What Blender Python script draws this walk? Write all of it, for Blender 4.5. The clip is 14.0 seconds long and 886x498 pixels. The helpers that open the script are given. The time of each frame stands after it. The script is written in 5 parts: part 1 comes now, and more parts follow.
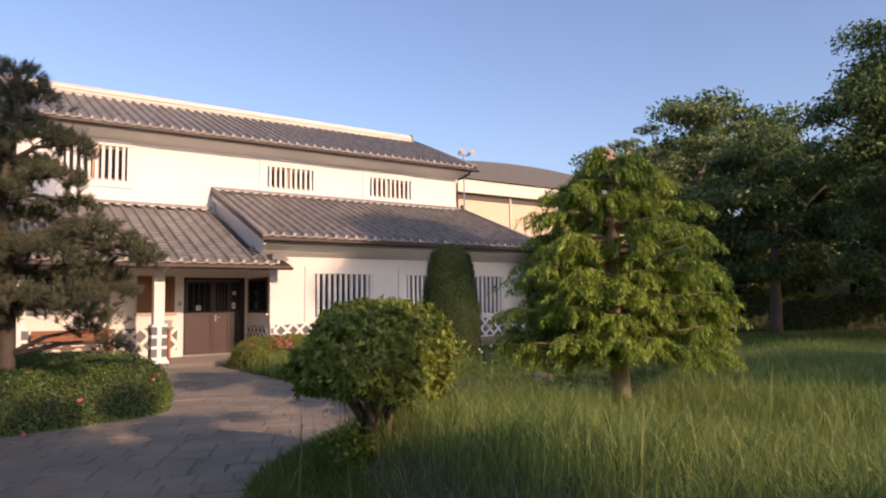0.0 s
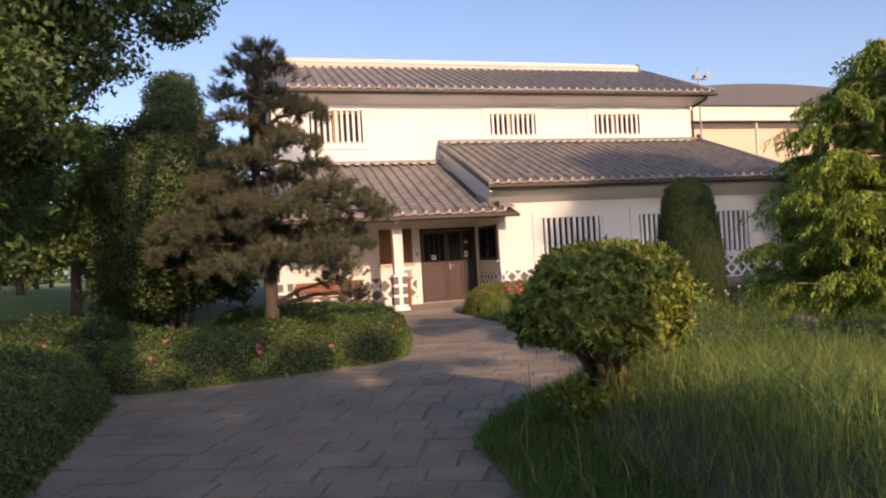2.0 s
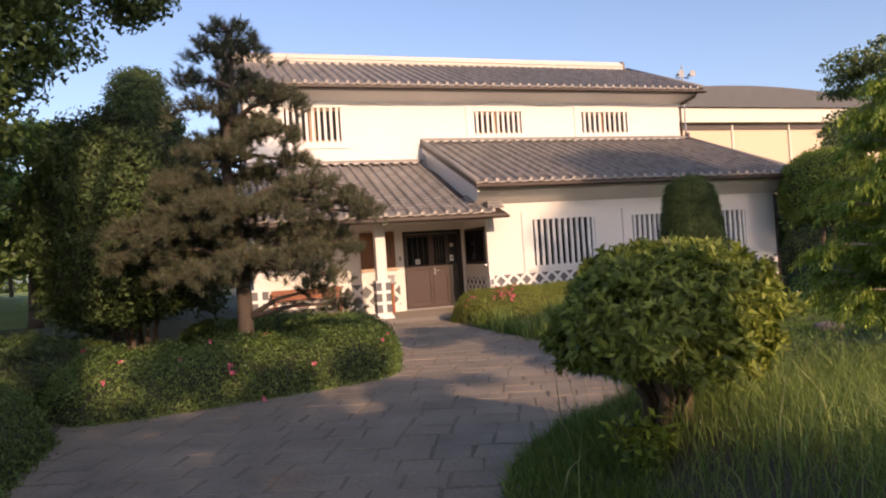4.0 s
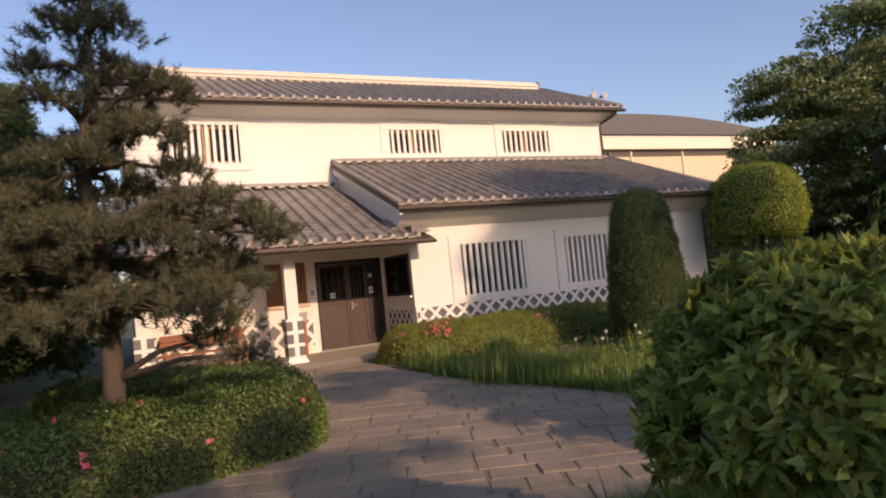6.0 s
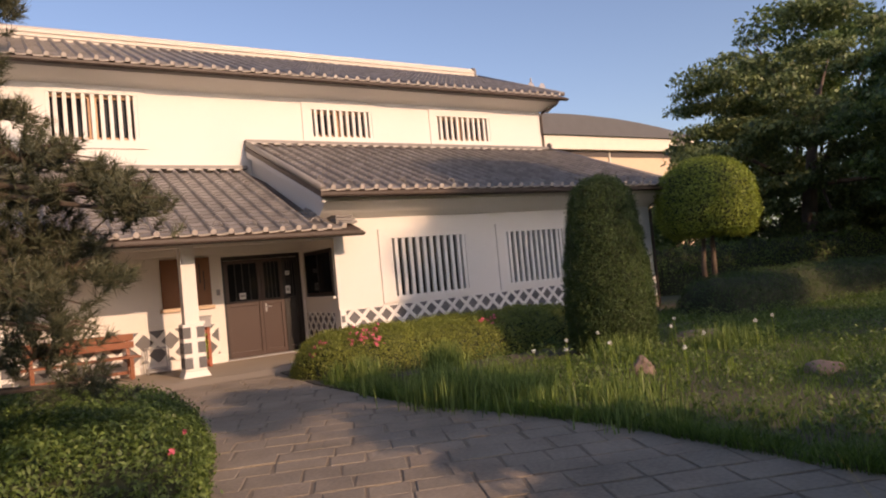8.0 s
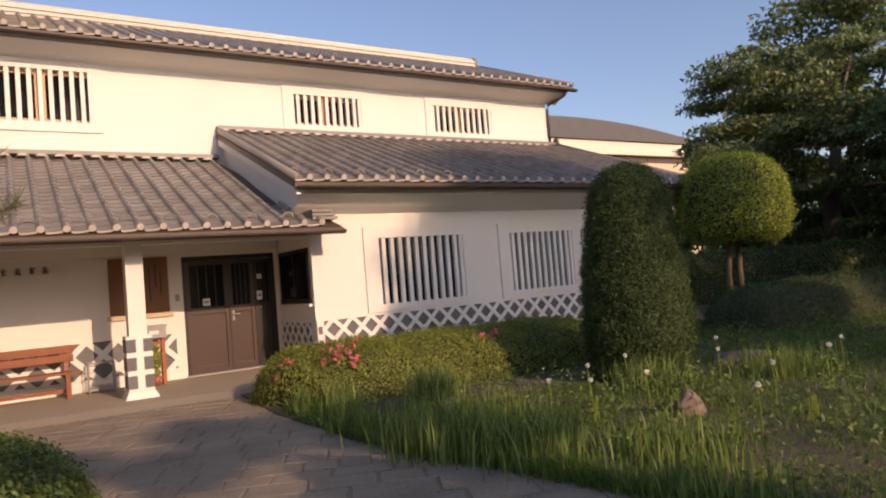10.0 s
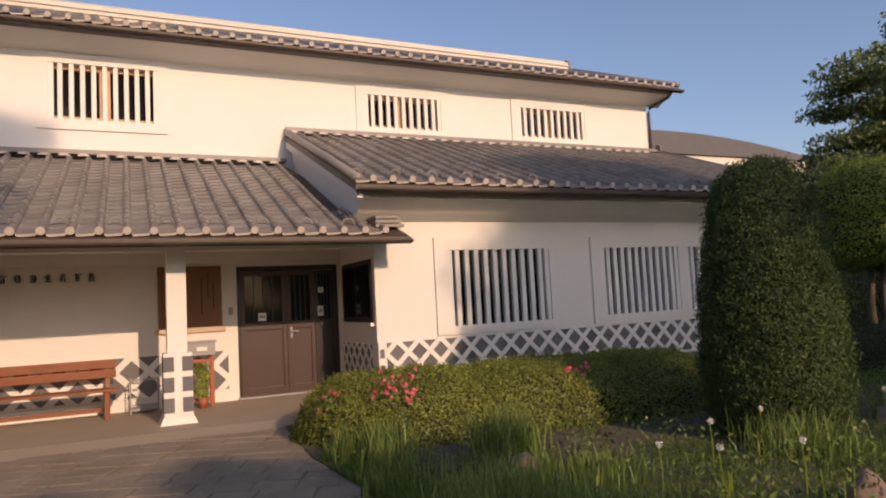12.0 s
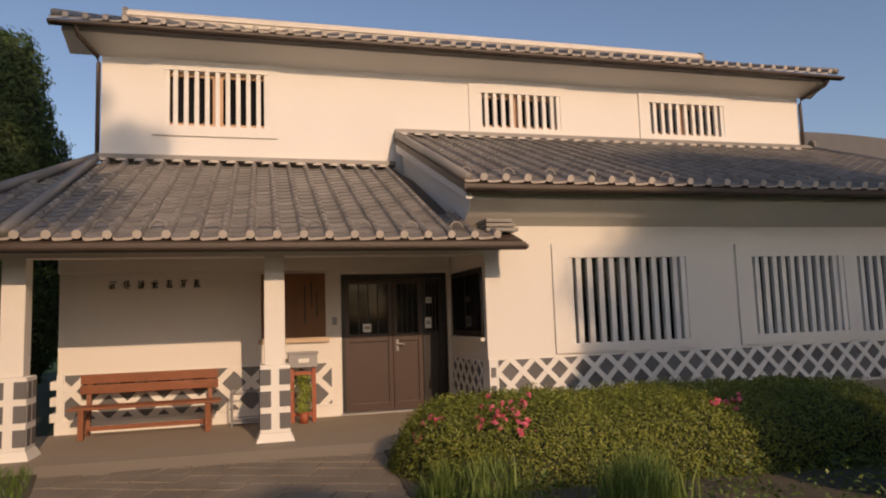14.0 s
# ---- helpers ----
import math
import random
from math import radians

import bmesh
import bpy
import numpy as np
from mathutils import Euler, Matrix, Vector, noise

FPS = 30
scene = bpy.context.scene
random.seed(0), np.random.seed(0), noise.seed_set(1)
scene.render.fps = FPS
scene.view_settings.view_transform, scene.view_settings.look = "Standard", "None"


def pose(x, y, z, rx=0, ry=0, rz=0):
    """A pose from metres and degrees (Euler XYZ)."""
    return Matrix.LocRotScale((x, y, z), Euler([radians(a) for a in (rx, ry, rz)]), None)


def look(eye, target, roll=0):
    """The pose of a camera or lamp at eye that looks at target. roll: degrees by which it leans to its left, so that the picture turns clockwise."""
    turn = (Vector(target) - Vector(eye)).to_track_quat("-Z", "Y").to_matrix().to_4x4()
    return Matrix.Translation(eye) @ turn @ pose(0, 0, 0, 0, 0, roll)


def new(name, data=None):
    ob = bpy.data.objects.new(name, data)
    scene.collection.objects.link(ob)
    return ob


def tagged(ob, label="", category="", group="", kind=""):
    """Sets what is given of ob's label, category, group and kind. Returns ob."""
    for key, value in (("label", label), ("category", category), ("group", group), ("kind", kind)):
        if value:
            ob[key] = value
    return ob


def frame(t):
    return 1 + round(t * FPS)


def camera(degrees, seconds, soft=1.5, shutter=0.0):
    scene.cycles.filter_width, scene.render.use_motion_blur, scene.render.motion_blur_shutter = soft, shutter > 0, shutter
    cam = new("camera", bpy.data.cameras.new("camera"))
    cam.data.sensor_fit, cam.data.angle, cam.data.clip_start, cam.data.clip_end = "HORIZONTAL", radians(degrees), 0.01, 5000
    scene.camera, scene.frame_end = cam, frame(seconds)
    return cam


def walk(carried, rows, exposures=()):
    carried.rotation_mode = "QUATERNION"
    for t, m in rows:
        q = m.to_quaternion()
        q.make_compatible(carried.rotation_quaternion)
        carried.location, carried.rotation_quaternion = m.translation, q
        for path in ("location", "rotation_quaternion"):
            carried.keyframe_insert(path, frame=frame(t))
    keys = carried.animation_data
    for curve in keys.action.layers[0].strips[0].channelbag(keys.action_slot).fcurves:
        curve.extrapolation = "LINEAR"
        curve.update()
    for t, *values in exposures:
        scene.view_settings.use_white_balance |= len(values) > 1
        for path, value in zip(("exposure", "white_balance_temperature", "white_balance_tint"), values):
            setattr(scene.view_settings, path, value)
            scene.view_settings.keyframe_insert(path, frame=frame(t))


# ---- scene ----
cam = camera(66.4, 14.0, 2.0)
PATH = [
    (0, (-6.665, -17.459, 1.446), (-5.514, -15.831, 1.600), -0.8),
    (0.5, (-6.528, -17.360, 1.467), (-5.607, -15.593, 1.641), -0.5),
    (1, (-6.422, -17.291, 1.457), (-5.829, -15.381, 1.508), -1.7),
    (1.5, (-6.381, -17.229, 1.447), (-5.913, -15.285, 1.482), -2.5),
    (2, (-6.415, -17.164, 1.439), (-5.873, -15.239, 1.454), -3.3),
    (2.5, (-6.483, -17.099, 1.426), (-5.895, -15.187, 1.421), -3.5),
    (5, (-6.253, -15.160, 1.475), (-5.589, -13.274, 1.536), -4.8),
    (5.5, (-6.177, -14.704, 1.474), (-5.279, -12.918, 1.561), -5.5),
    (6, (-6.099, -14.212, 1.467), (-5.222, -12.417, 1.558), -5.8),
    (6.5, (-5.960, -13.759, 1.466), (-5.012, -12.000, 1.557), -5.4),
    (7, (-5.780, -13.320, 1.476), (-4.785, -11.587, 1.562), -5.5),
    (7.5, (-5.561, -12.902, 1.467), (-4.566, -11.168, 1.542), -5.3),
    (8, (-5.333, -12.476, 1.469), (-4.266, -10.786, 1.536), -5.4),
    (10.5, (-4.051, -10.625, 1.476), (-2.986, -8.934, 1.562), -4.4),
    (11, (-3.805, -10.301, 1.466), (-2.834, -8.555, 1.562), -4.2),
    (11.5, (-3.562, -9.972, 1.475), (-2.704, -8.170, 1.599), -3.5),
    (12, (-3.362, -9.682, 1.479), (-2.518, -7.875, 1.629), -3.0),
    (12.5, (-3.191, -9.402, 1.481), (-2.491, -7.536, 1.645), -2.0),
    (13, (-3.085, -9.130, 1.487), (-2.436, -7.247, 1.660), -1.8),
    (13.5, (-3.013, -8.924, 1.491), (-2.396, -7.031, 1.675), -2.5),
    (14, (-2.937, -8.764, 1.497), (-2.420, -6.842, 1.695), -1.9),
]
walk(cam, [(t, look(eye, target, roll)) for t, eye, target, roll in PATH],
     [(0, 0.55, 6900, 26), (0.5, 0.34, 6950, 25), (1.5, 0.43, 7000, 25), (2.5, 0.62, 7050, 25), (5, 0.5, 7150, 25), (6.5, 0.32, 7300, 25), (8, 0.34, 7350, 25), (10.5, 0.33, 7250, 25), (12.5, 0.0, 7150, 22), (14, -0.2, 7350, 19)])

# ---- light ----
SUN = Vector((0.18, -1.0, 0.43)).normalized()
sun = new("sun", bpy.data.lights.new("sun", "SUN"))
sun.data.energy, sun.data.angle, sun.data.color = 2.9, radians(0.6), (1.0, 0.735, 0.49)
sun.matrix_world = look(SUN * 60, (0, 0, 0))
world = bpy.data.worlds.new("sky")
scene.world = world
world.use_nodes = True
sky = world.node_tree.nodes.new("ShaderNodeTexSky")
sky.sky_type, sky.sun_disc = "NISHITA", False
sky.sun_elevation, sky.sun_rotation = math.asin(SUN.z), math.atan2(SUN.x, SUN.y)
sky.air_density, sky.dust_density, sky.ozone_density = 1.0, 1.7, 3.0
bg = world.node_tree.nodes["Background"]
bg.inputs[1].default_value = 0.15
world.node_tree.links.new(sky.outputs[0], bg.inputs[0])


# ---- materials ----
def material(name, base, rough=0.8, vary=0.12, scale=3.0, fine=60.0, bump=0.15, metal=0.0, per="", spread=0.2, tint=None, blotch=0.0):
    """Base colour varied at two scales, with fine relief. per: 'object' or 'island' varies each piece."""
    m = bpy.data.materials.new(name)
    m.use_nodes = True
    nt = m.node_tree
    bsdf = nt.nodes["Principled BSDF"]
    bsdf.inputs["Roughness"].default_value, bsdf.inputs["Metallic"].default_value = rough, metal
    co = nt.nodes.new("ShaderNodeTexCoord")
    geo = nt.nodes.new("ShaderNodeNewGeometry")

    def nz(s, det):
        n = nt.nodes.new("ShaderNodeTexNoise")
        n.inputs["Scale"].default_value, n.inputs["Detail"].default_value = s, det
        nt.links.new(geo.outputs["Position"], n.inputs["Vector"])
        return n.outputs[0]

    def mth(op, a, b):
        n = nt.nodes.new("ShaderNodeMath")
        n.operation = op
        for k, v in enumerate((a, b)):
            if isinstance(v, (int, float)):
                n.inputs[k].default_value = v
            else:
                nt.links.new(v, n.inputs[k])
        return n.outputs[0]

    big, small = nz(scale, 4), nz(fine, 3)
    f = mth("ADD", mth("MULTIPLY", mth("SUBTRACT", big, 0.5), 2 * vary), mth("MULTIPLY", mth("SUBTRACT", small, 0.5), 1.4 * vary))
    f = mth("ADD", f, 1.0)
    rnd = None
    if per:
        if per == "object":
            rnd = nt.nodes.new("ShaderNodeObjectInfo").outputs["Random"]
        else:
            rnd = geo.outputs["Random Per Island"]
        f = mth("MULTIPLY", f, mth("ADD", mth("MULTIPLY", rnd, 2 * spread), 1 - spread))
    mix = nt.nodes.new("ShaderNodeMix")
    mix.data_type = "RGBA"
    mix.inputs["A"].default_value = (*base, 1)
    mix.inputs["B"].default_value = (*(tint or [c * 0.75 for c in base]), 1)
    nt.links.new(mth("MULTIPLY", rnd if rnd is not None else big, 1.0) if tint else mth("MULTIPLY", big, blotch), mix.inputs["Factor"])
    sc = nt.nodes.new("ShaderNodeVectorMath")
    sc.operation = "SCALE"
    nt.links.new(mix.outputs["Result"], sc.inputs[0])
    nt.links.new(f, sc.inputs["Scale"])
    nt.links.new(sc.outputs[0], bsdf.inputs["Base Color"])
    if bump:
        b = nt.nodes.new("ShaderNodeBump")
        b.inputs["Strength"].default_value, b.inputs["Distance"].default_value = bump, 0.01
        nt.links.new(small, b.inputs["Height"])
        nt.links.new(b.outputs[0], bsdf.inputs["Normal"])
    return m


def leaf_material(name, base, tint, rough=0.5, glow=0.35, spread=0.3):
    m = material(name, base, rough, 0.15, 1.2, 30, 0.0, per="island", spread=spread, tint=tint)
    nt = m.node_tree
    bsdf = nt.nodes["Principled BSDF"]
    tr = nt.nodes.new("ShaderNodeBsdfTranslucent")
    ms = nt.nodes.new("ShaderNodeMixShader")
    ms.inputs[0].default_value = glow
    col = bsdf.inputs["Base Color"].links[0].from_socket
    nt.links.new(col, tr.inputs[0])
    nt.links.new(bsdf.outputs[0], ms.inputs[1])
    nt.links.new(tr.outputs[0], ms.inputs[2])
    nt.links.new(ms.outputs[0], nt.nodes["Material Output"].inputs[0])
    return m


PLASTER = material("plaster", (0.80, 0.775, 0.73), 0.9, 0.05, 0.8, 40, 0.12, blotch=0.12)
TRIM = material("white_trim", (0.80, 0.785, 0.745), 0.85, 0.04, 2, 50, 0.05)
TILE = material("roof_tile", (0.205, 0.19, 0.175), 0.45, 0.15, 2, 50, 0.1, per="object", spread=0.22)
TILE_J = material("roof_tile_far", (0.205, 0.19, 0.175), 0.45, 0.15, 2, 50, 0.1, per="island", spread=0.22)
RIDGE = material("ridge_plaster", (0.62, 0.57, 0.50), 0.85, 0.1, 2, 30, 0.1)
MORTAR_CAPS = material("mortar_and_caps", (0.55, 0.50, 0.45), 0.8, 0.1, 3, 40, 0.1)
NAMAKO = material("wall_tile", (0.13, 0.13, 0.135), 0.55, 0.12, 4, 60, 0.08, per="object", spread=0.2)
BROWN = material("brown_metal", (0.075, 0.055, 0.045), 0.5, 0.1, 4, 60, 0.05)
DOOR = material("door_brown", (0.06, 0.034, 0.027), 0.45, 0.1, 3, 60, 0.05)
DARK = material("dark_frame", (0.018, 0.015, 0.014), 0.4, 0.1, 3, 60, 0.0)
WOOD = material("bench_wood", (0.25, 0.088, 0.04), 0.55, 0.3, 5, 70, 0.2)
BOARD = material("board_wood", (0.22, 0.10, 0.045), 0.6, 0.2, 3, 50, 0.1)
ORANGE = material("window_wood", (0.60, 0.38, 0.23), 0.6, 0.12, 3, 60, 0.05)
CONC = material("porch_concrete", (0.34, 0.29, 0.225), 0.85, 0.12, 1.5, 60, 0.1, blotch=0.3)
STONE = material("paving_stone", (0.31, 0.252, 0.188), 0.85, 0.5, 1.7, 30, 0.6, per="object", spread=0.16, tint=(0.20, 0.17, 0.128))
SOIL = material("soil", (0.10, 0.085, 0.055), 0.95, 0.3, 1.5, 30, 0.4)
JOINT = material("paving_joint", (0.19, 0.155, 0.112), 0.95, 0.4, 2.0, 40, 0.4)
GROUND = material("lawn_ground", (0.055, 0.075, 0.03), 0.95, 0.3, 0.6, 25, 0.4, tint=(0.08, 0.08, 0.045))
BARK = material("bark", (0.12, 0.088, 0.065), 0.9, 0.3, 6, 40, 0.6)
DARKBARK = material("dark_bark", (0.085, 0.068, 0.055), 0.95, 0.3, 8, 40, 0.7)
PALEBARK = material("pale_bark", (0.42, 0.31, 0.21), 0.9, 0.25, 6, 40, 0.5)
GREY = material("grey_metal", (0.33, 0.33, 0.34), 0.45, 0.08, 4, 60, 0.03)
RED = material("stand_red", (0.36, 0.10, 0.05), 0.5, 0.12, 4, 60, 0.03)
PAPER = material("paper", (0.8, 0.8, 0.78), 0.8, 0.02, 4, 60, 0.0)
INK = material("ink", (0.03, 0.028, 0.026), 0.6, 0.05, 4, 60, 0.0)
TAN = material("tan_panel", (0.62, 0.47, 0.33), 0.8, 0.06, 1.5, 40, 0.05)
CREAM = material("cream_band", (0.68, 0.62, 0.52), 0.8, 0.06, 1.5, 40, 0.05)
ROCK = material("garden_rock", (0.22, 0.16, 0.13), 0.9, 0.3, 5, 40, 0.5)
HEDGE = leaf_material("hedge_leaf", (0.10, 0.17, 0.04), (0.17, 0.24, 0.06))
BUSH = leaf_material("bush_leaf", (0.18, 0.25, 0.05), (0.37, 0.42, 0.09), 0.45, 0.42)
CONIFER = leaf_material("conifer_leaf", (0.055, 0.10, 0.03), (0.085, 0.135, 0.038), 0.65, 0.3, 0.18)
PINE = leaf_material("pine_needle", (0.07, 0.09, 0.048), (0.135, 0.135, 0.08), 0.6, 0.2)
LARCH = leaf_material("larch_leaf", (0.22, 0.32, 0.05), (0.33, 0.43, 0.075), 0.5, 0.4)
BROAD = leaf_material("broad_leaf", (0.065, 0.12, 0.035), (0.14, 0.20, 0.06), 0.45)
OLIVE = leaf_material("olive_leaf", (0.10, 0.15, 0.055), (0.20, 0.25, 0.095), 0.5)
GRASS = leaf_material("grass_blade", (0.14, 0.23, 0.05), (0.27, 0.35, 0.10), 0.5, 0.4)
IRIS = leaf_material("iris_blade", (0.09, 0.17, 0.03), (0.16, 0.25, 0.045), 0.45, 0.4)
PINK = leaf_material("pink_petal", (0.72, 0.10, 0.18), (0.85, 0.24, 0.32), 0.5, 0.3)
WHITEFLOWER = leaf_material("white_petal", (0.75, 0.76, 0.68), (0.85, 0.85, 0.8), 0.5, 0.3)
# near-black colour that stands in for the shade deep between leaves
INNER = material("inner_shade", (0.035, 0.042, 0.02), 0.95, 0.3, 8, 60, 0.3)
GLASS = bpy.data.materials.new("window_glass")
GLASS.use_nodes = True
GLASS.node_tree.nodes["Principled BSDF"].inputs["Base Color"].default_value = (0.012, 0.013, 0.015, 1)
GLASS.node_tree.nodes["Principled BSDF"].inputs["Roughness"].default_value = 0.06
GLASS.node_tree.nodes["Principled BSDF"].inputs["Specular IOR Level"].default_value = 0.16


# ---- building helpers ----
def thing(name, x, y, z, label, category, group="", kind=""):
    ob = new(name)
    ob.empty_display_size = 0.1
    ob.location = (x, y, z)
    return tagged(ob, label, category, group, kind)


def part(name, bm, mat, parent=None, label="", smooth=False):
    """Links a bmesh, in world coordinates, as one mesh object under a thing or a part."""
    me = bpy.data.meshes.new(name)
    if smooth:
        for f in bm.faces:
            f.smooth = True
    bm.to_mesh(me)
    bm.free()
    me.materials.append(mat)
    ob = new(name, me)
    if parent is not None:
        ob.parent = parent
        up = Matrix.Identity(4)
        p = parent
        while p is not None:
            up = Matrix.LocRotScale(p.location, p.rotation_euler, p.scale) @ up if p.parent is None else p.matrix_parent_inverse @ p.matrix_basis @ up
            p = p.parent
        ob.matrix_parent_inverse = up.inverted()
    return tagged(ob, label) if label else ob


def structure(name, bm, mat, label, category, smooth=False):
    return tagged(part(name, bm, mat, None, "", smooth), label, category, "", "structure")


def box(bm, x0, x1, y0, y1, z0, z1, bevel=0.0):
    r = bmesh.ops.create_cube(bm, size=1, matrix=Matrix.Translation(((x0 + x1) / 2, (y0 + y1) / 2, (z0 + z1) / 2)) @ Matrix.Diagonal((x1 - x0, y1 - y0, z1 - z0, 1)))
    if bevel:
        es = list({e for v in r["verts"] for e in v.link_edges})
        bmesh.ops.bevel(bm, geom=es, offset=bevel, segments=2, affect="EDGES", profile=0.6)
    return bm


def bx(x0, x1, y0, y1, z0, z1, bevel=0.0):
    return box(bmesh.new(), x0, x1, y0, y1, z0, z1, bevel)


def beam(bm, p, q, w, h, up=(0, 0, 1)):
    """A bar from p to q, w wide across and h high along up."""
    p, q, up = Vector(p), Vector(q), Vector(up)
    d = (q - p).normalized()
    s = d.cross(up).normalized() * w / 2
    u = s.cross(d).normalized() * h / 2
    vs = [bm.verts.new(a + i * s + j * u) for a in (p, q) for i, j in ((-1, -1), (1, -1), (1, 1), (-1, 1))]
    for f in ((3, 2, 1, 0), (4, 5, 6, 7), (0, 1, 5, 4), (1, 2, 6, 5), (2, 3, 7, 6), (3, 0, 4, 7)):
        bm.faces.new([vs[k] for k in f])
    return bm


def tube(bm, pts, radii, n=8, cap=True):
    """A round tapered run through points."""
    rings = []
    for i, p in enumerate(pts):
        p = Vector(p)
        a = Vector(pts[max(i - 1, 0)])
        b = Vector(pts[min(i + 1, len(pts) - 1)])
        d = (b - a).normalized()
        s = d.orthogonal().normalized() if abs(d.z) > 0.95 else d.cross(Vector((0, 0, 1))).normalized()
        u = s.cross(d)
        r = radii[i] if isinstance(radii, (list, tuple)) else radii
        rings.append([bm.verts.new(p + r * (math.cos(2 * math.pi * k / n) * s + math.sin(2 * math.pi * k / n) * u)) for k in range(n)])
    for a, b in zip(rings, rings[1:]):
        for k in range(n):
            bm.faces.new((a[k], a[(k + 1) % n], b[(k + 1) % n], b[k]))
    if cap:
        bm.faces.new(rings[0][::-1])
        bm.faces.new(rings[-1])
    return bm


def polygon_prism(bm, pts, z0, z1):
    lo = [bm.verts.new((x, y, z0)) for x, y in pts]
    hi = [bm.verts.new((x, y, z1)) for x, y in pts]
    bm.faces.new(hi)
    bm.faces.new(lo[::-1])
    n = len(pts)
    for k in range(n):
        bm.faces.new((lo[k], lo[(k + 1) % n], hi[(k + 1) % n], hi[k]))
    bmesh.ops.recalc_face_normals(bm, faces=bm.faces)
    return bm


def mesh_arrays(name, verts, faces, mat, parent=None, label="", smooth=False):
    me = bpy.data.meshes.new(name)
    verts = np.asarray(verts, dtype=np.float32)
    faces = np.asarray(faces, dtype=np.int32)
    k = faces.shape[1]
    me.vertices.add(len(verts))
    me.vertices.foreach_set("co", verts.ravel())
    me.loops.add(faces.size)
    me.loops.foreach_set("vertex_index", faces.ravel())
    me.polygons.add(len(faces))
    me.polygons.foreach_set("loop_start", np.arange(0, faces.size, k, dtype=np.int32))
    me.polygons.foreach_set("loop_total", np.full(len(faces), k, dtype=np.int32))
    if smooth:
        me.polygons.foreach_set("use_smooth", np.ones(len(faces), dtype=bool))
    me.update(calc_edges=True)
    me.materials.append(mat)
    ob = new(name, me)
    if parent is not None:
        ob.parent = parent
        ob.matrix_parent_inverse = Matrix.Translation(-parent.location) if parent.parent is None else (parent.parent.matrix_basis @ parent.matrix_parent_inverse @ parent.matrix_basis).inverted()
    return tagged(ob, label) if label else ob


RNG = np.random.default_rng(7)


def unit(n):
    v = RNG.normal(size=(n, 3))
    return v / np.linalg.norm(v, axis=1)[:, None]


def leaves(centres, normals, length, width, spread=0.6):
    """Pointed leaves (two triangles folded on the midrib), roughly facing the normals."""
    n = len(centres)
    nor = normals + spread * RNG.normal(size=(n, 3))
    nor /= np.linalg.norm(nor, axis=1)[:, None]
    d = np.cross(nor, unit(n))
    d /= np.linalg.norm(d, axis=1)[:, None] + 1e-9
    s = np.cross(d, nor)
    L = (length * RNG.uniform(0.65, 1.25, n))[:, None]
    W = (width * RNG.uniform(0.7, 1.2, n))[:, None]
    a = centres - d * L * 0.5
    b = centres + d * L * 0.5 - nor * L * 0.12
    c = centres + s * W * 0.5 + nor * W * 0.18
    e = centres - s * W * 0.5 + nor * W * 0.18
    v = np.stack([a, c, b, e], 1).reshape(-1, 3)
    k = np.arange(n)[:, None] * 4
    return v, np.concatenate([k + [0, 1, 2, 3]], 1)


def blades(roots, height, width, lean=0.35):
    """Bent grass blades of two tapering pieces."""
    n = len(roots)
    a = RNG.uniform(0, 2 * np.pi, n)
    d = np.stack([np.cos(a), np.sin(a), np.zeros(n)], 1)
    s = np.stack([-np.sin(a), np.cos(a), np.zeros(n)], 1)
    t = RNG.uniform(0, 2 * np.pi, n)
    face = np.stack([np.cos(t), np.sin(t), np.zeros(n)], 1)
    H = (height * RNG.uniform(0.5, 1.25, n))[:, None]
    B = H * (lean * RNG.uniform(0.1, 1.3, n))[:, None]
    W = (width * RNG.uniform(0.6, 1.3, n))[:, None]
    up = np.array([0, 0, 1.0])
    mid = roots + d * B * 0.3 + up * H * 0.6
    tip = roots + d * B + up * H
    v = np.stack([roots - face * W, roots + face * W, mid + face * W * 0.8, mid - face * W * 0.8, tip + face * W * 0.1, tip - face * W * 0.1], 1).reshape(-1, 3)
    k = np.arange(n)[:, None] * 6
    return v, np.concatenate([k + [0, 1, 2, 3], k + [3, 2, 4, 5]], 0)


def needles(centres, axes, length, width, count):
    """Tufts of thin needles that fan out from each centre round its axis."""
    n = len(centres)
    c = np.repeat(centres, count, 0)
    d = np.repeat(axes, count, 0) * 0.9 + unit(n * count)
    d /= np.linalg.norm(d, axis=1)[:, None]
    s = np.cross(d, unit(n * count))
    s /= np.linalg.norm(s, axis=1)[:, None] + 1e-9
    L = (length * RNG.uniform(0.6, 1.2, n * count))[:, None]
    v = np.stack([c - s * width, c + s * width, c + d * L], 1).reshape(-1, 3)
    return v, np.arange(n * count * 3).reshape(-1, 3)


def fbm(p, s):
    return np.array([noise.noise(Vector(q) * s) for q in p])


def poly_inside(pts, poly):
    x, y = pts[:, 0], pts[:, 1]
    ins = np.zeros(len(pts), bool)
    j = len(poly) - 1
    for i in range(len(poly)):
        xi, yi = poly[i]
        xj, yj = poly[j]
        cr = ((yi > y) != (yj > y)) & (x < (xj - xi) * (y - yi) / (yj - yi + 1e-12) + xi)
        ins ^= cr
        j = i
    return ins


def line_distance(p, line):
    best = np.full(len(p), 1e9)
    for a, b in zip(line, line[1:]):
        a, b = np.array(a, float), np.array(b, float)
        t = np.clip(((p - a) @ (b - a)) / ((b - a) @ (b - a)), 0, 1)
        best = np.minimum(best, np.linalg.norm(p - a - t[:, None] * (b - a), axis=1))
    return best


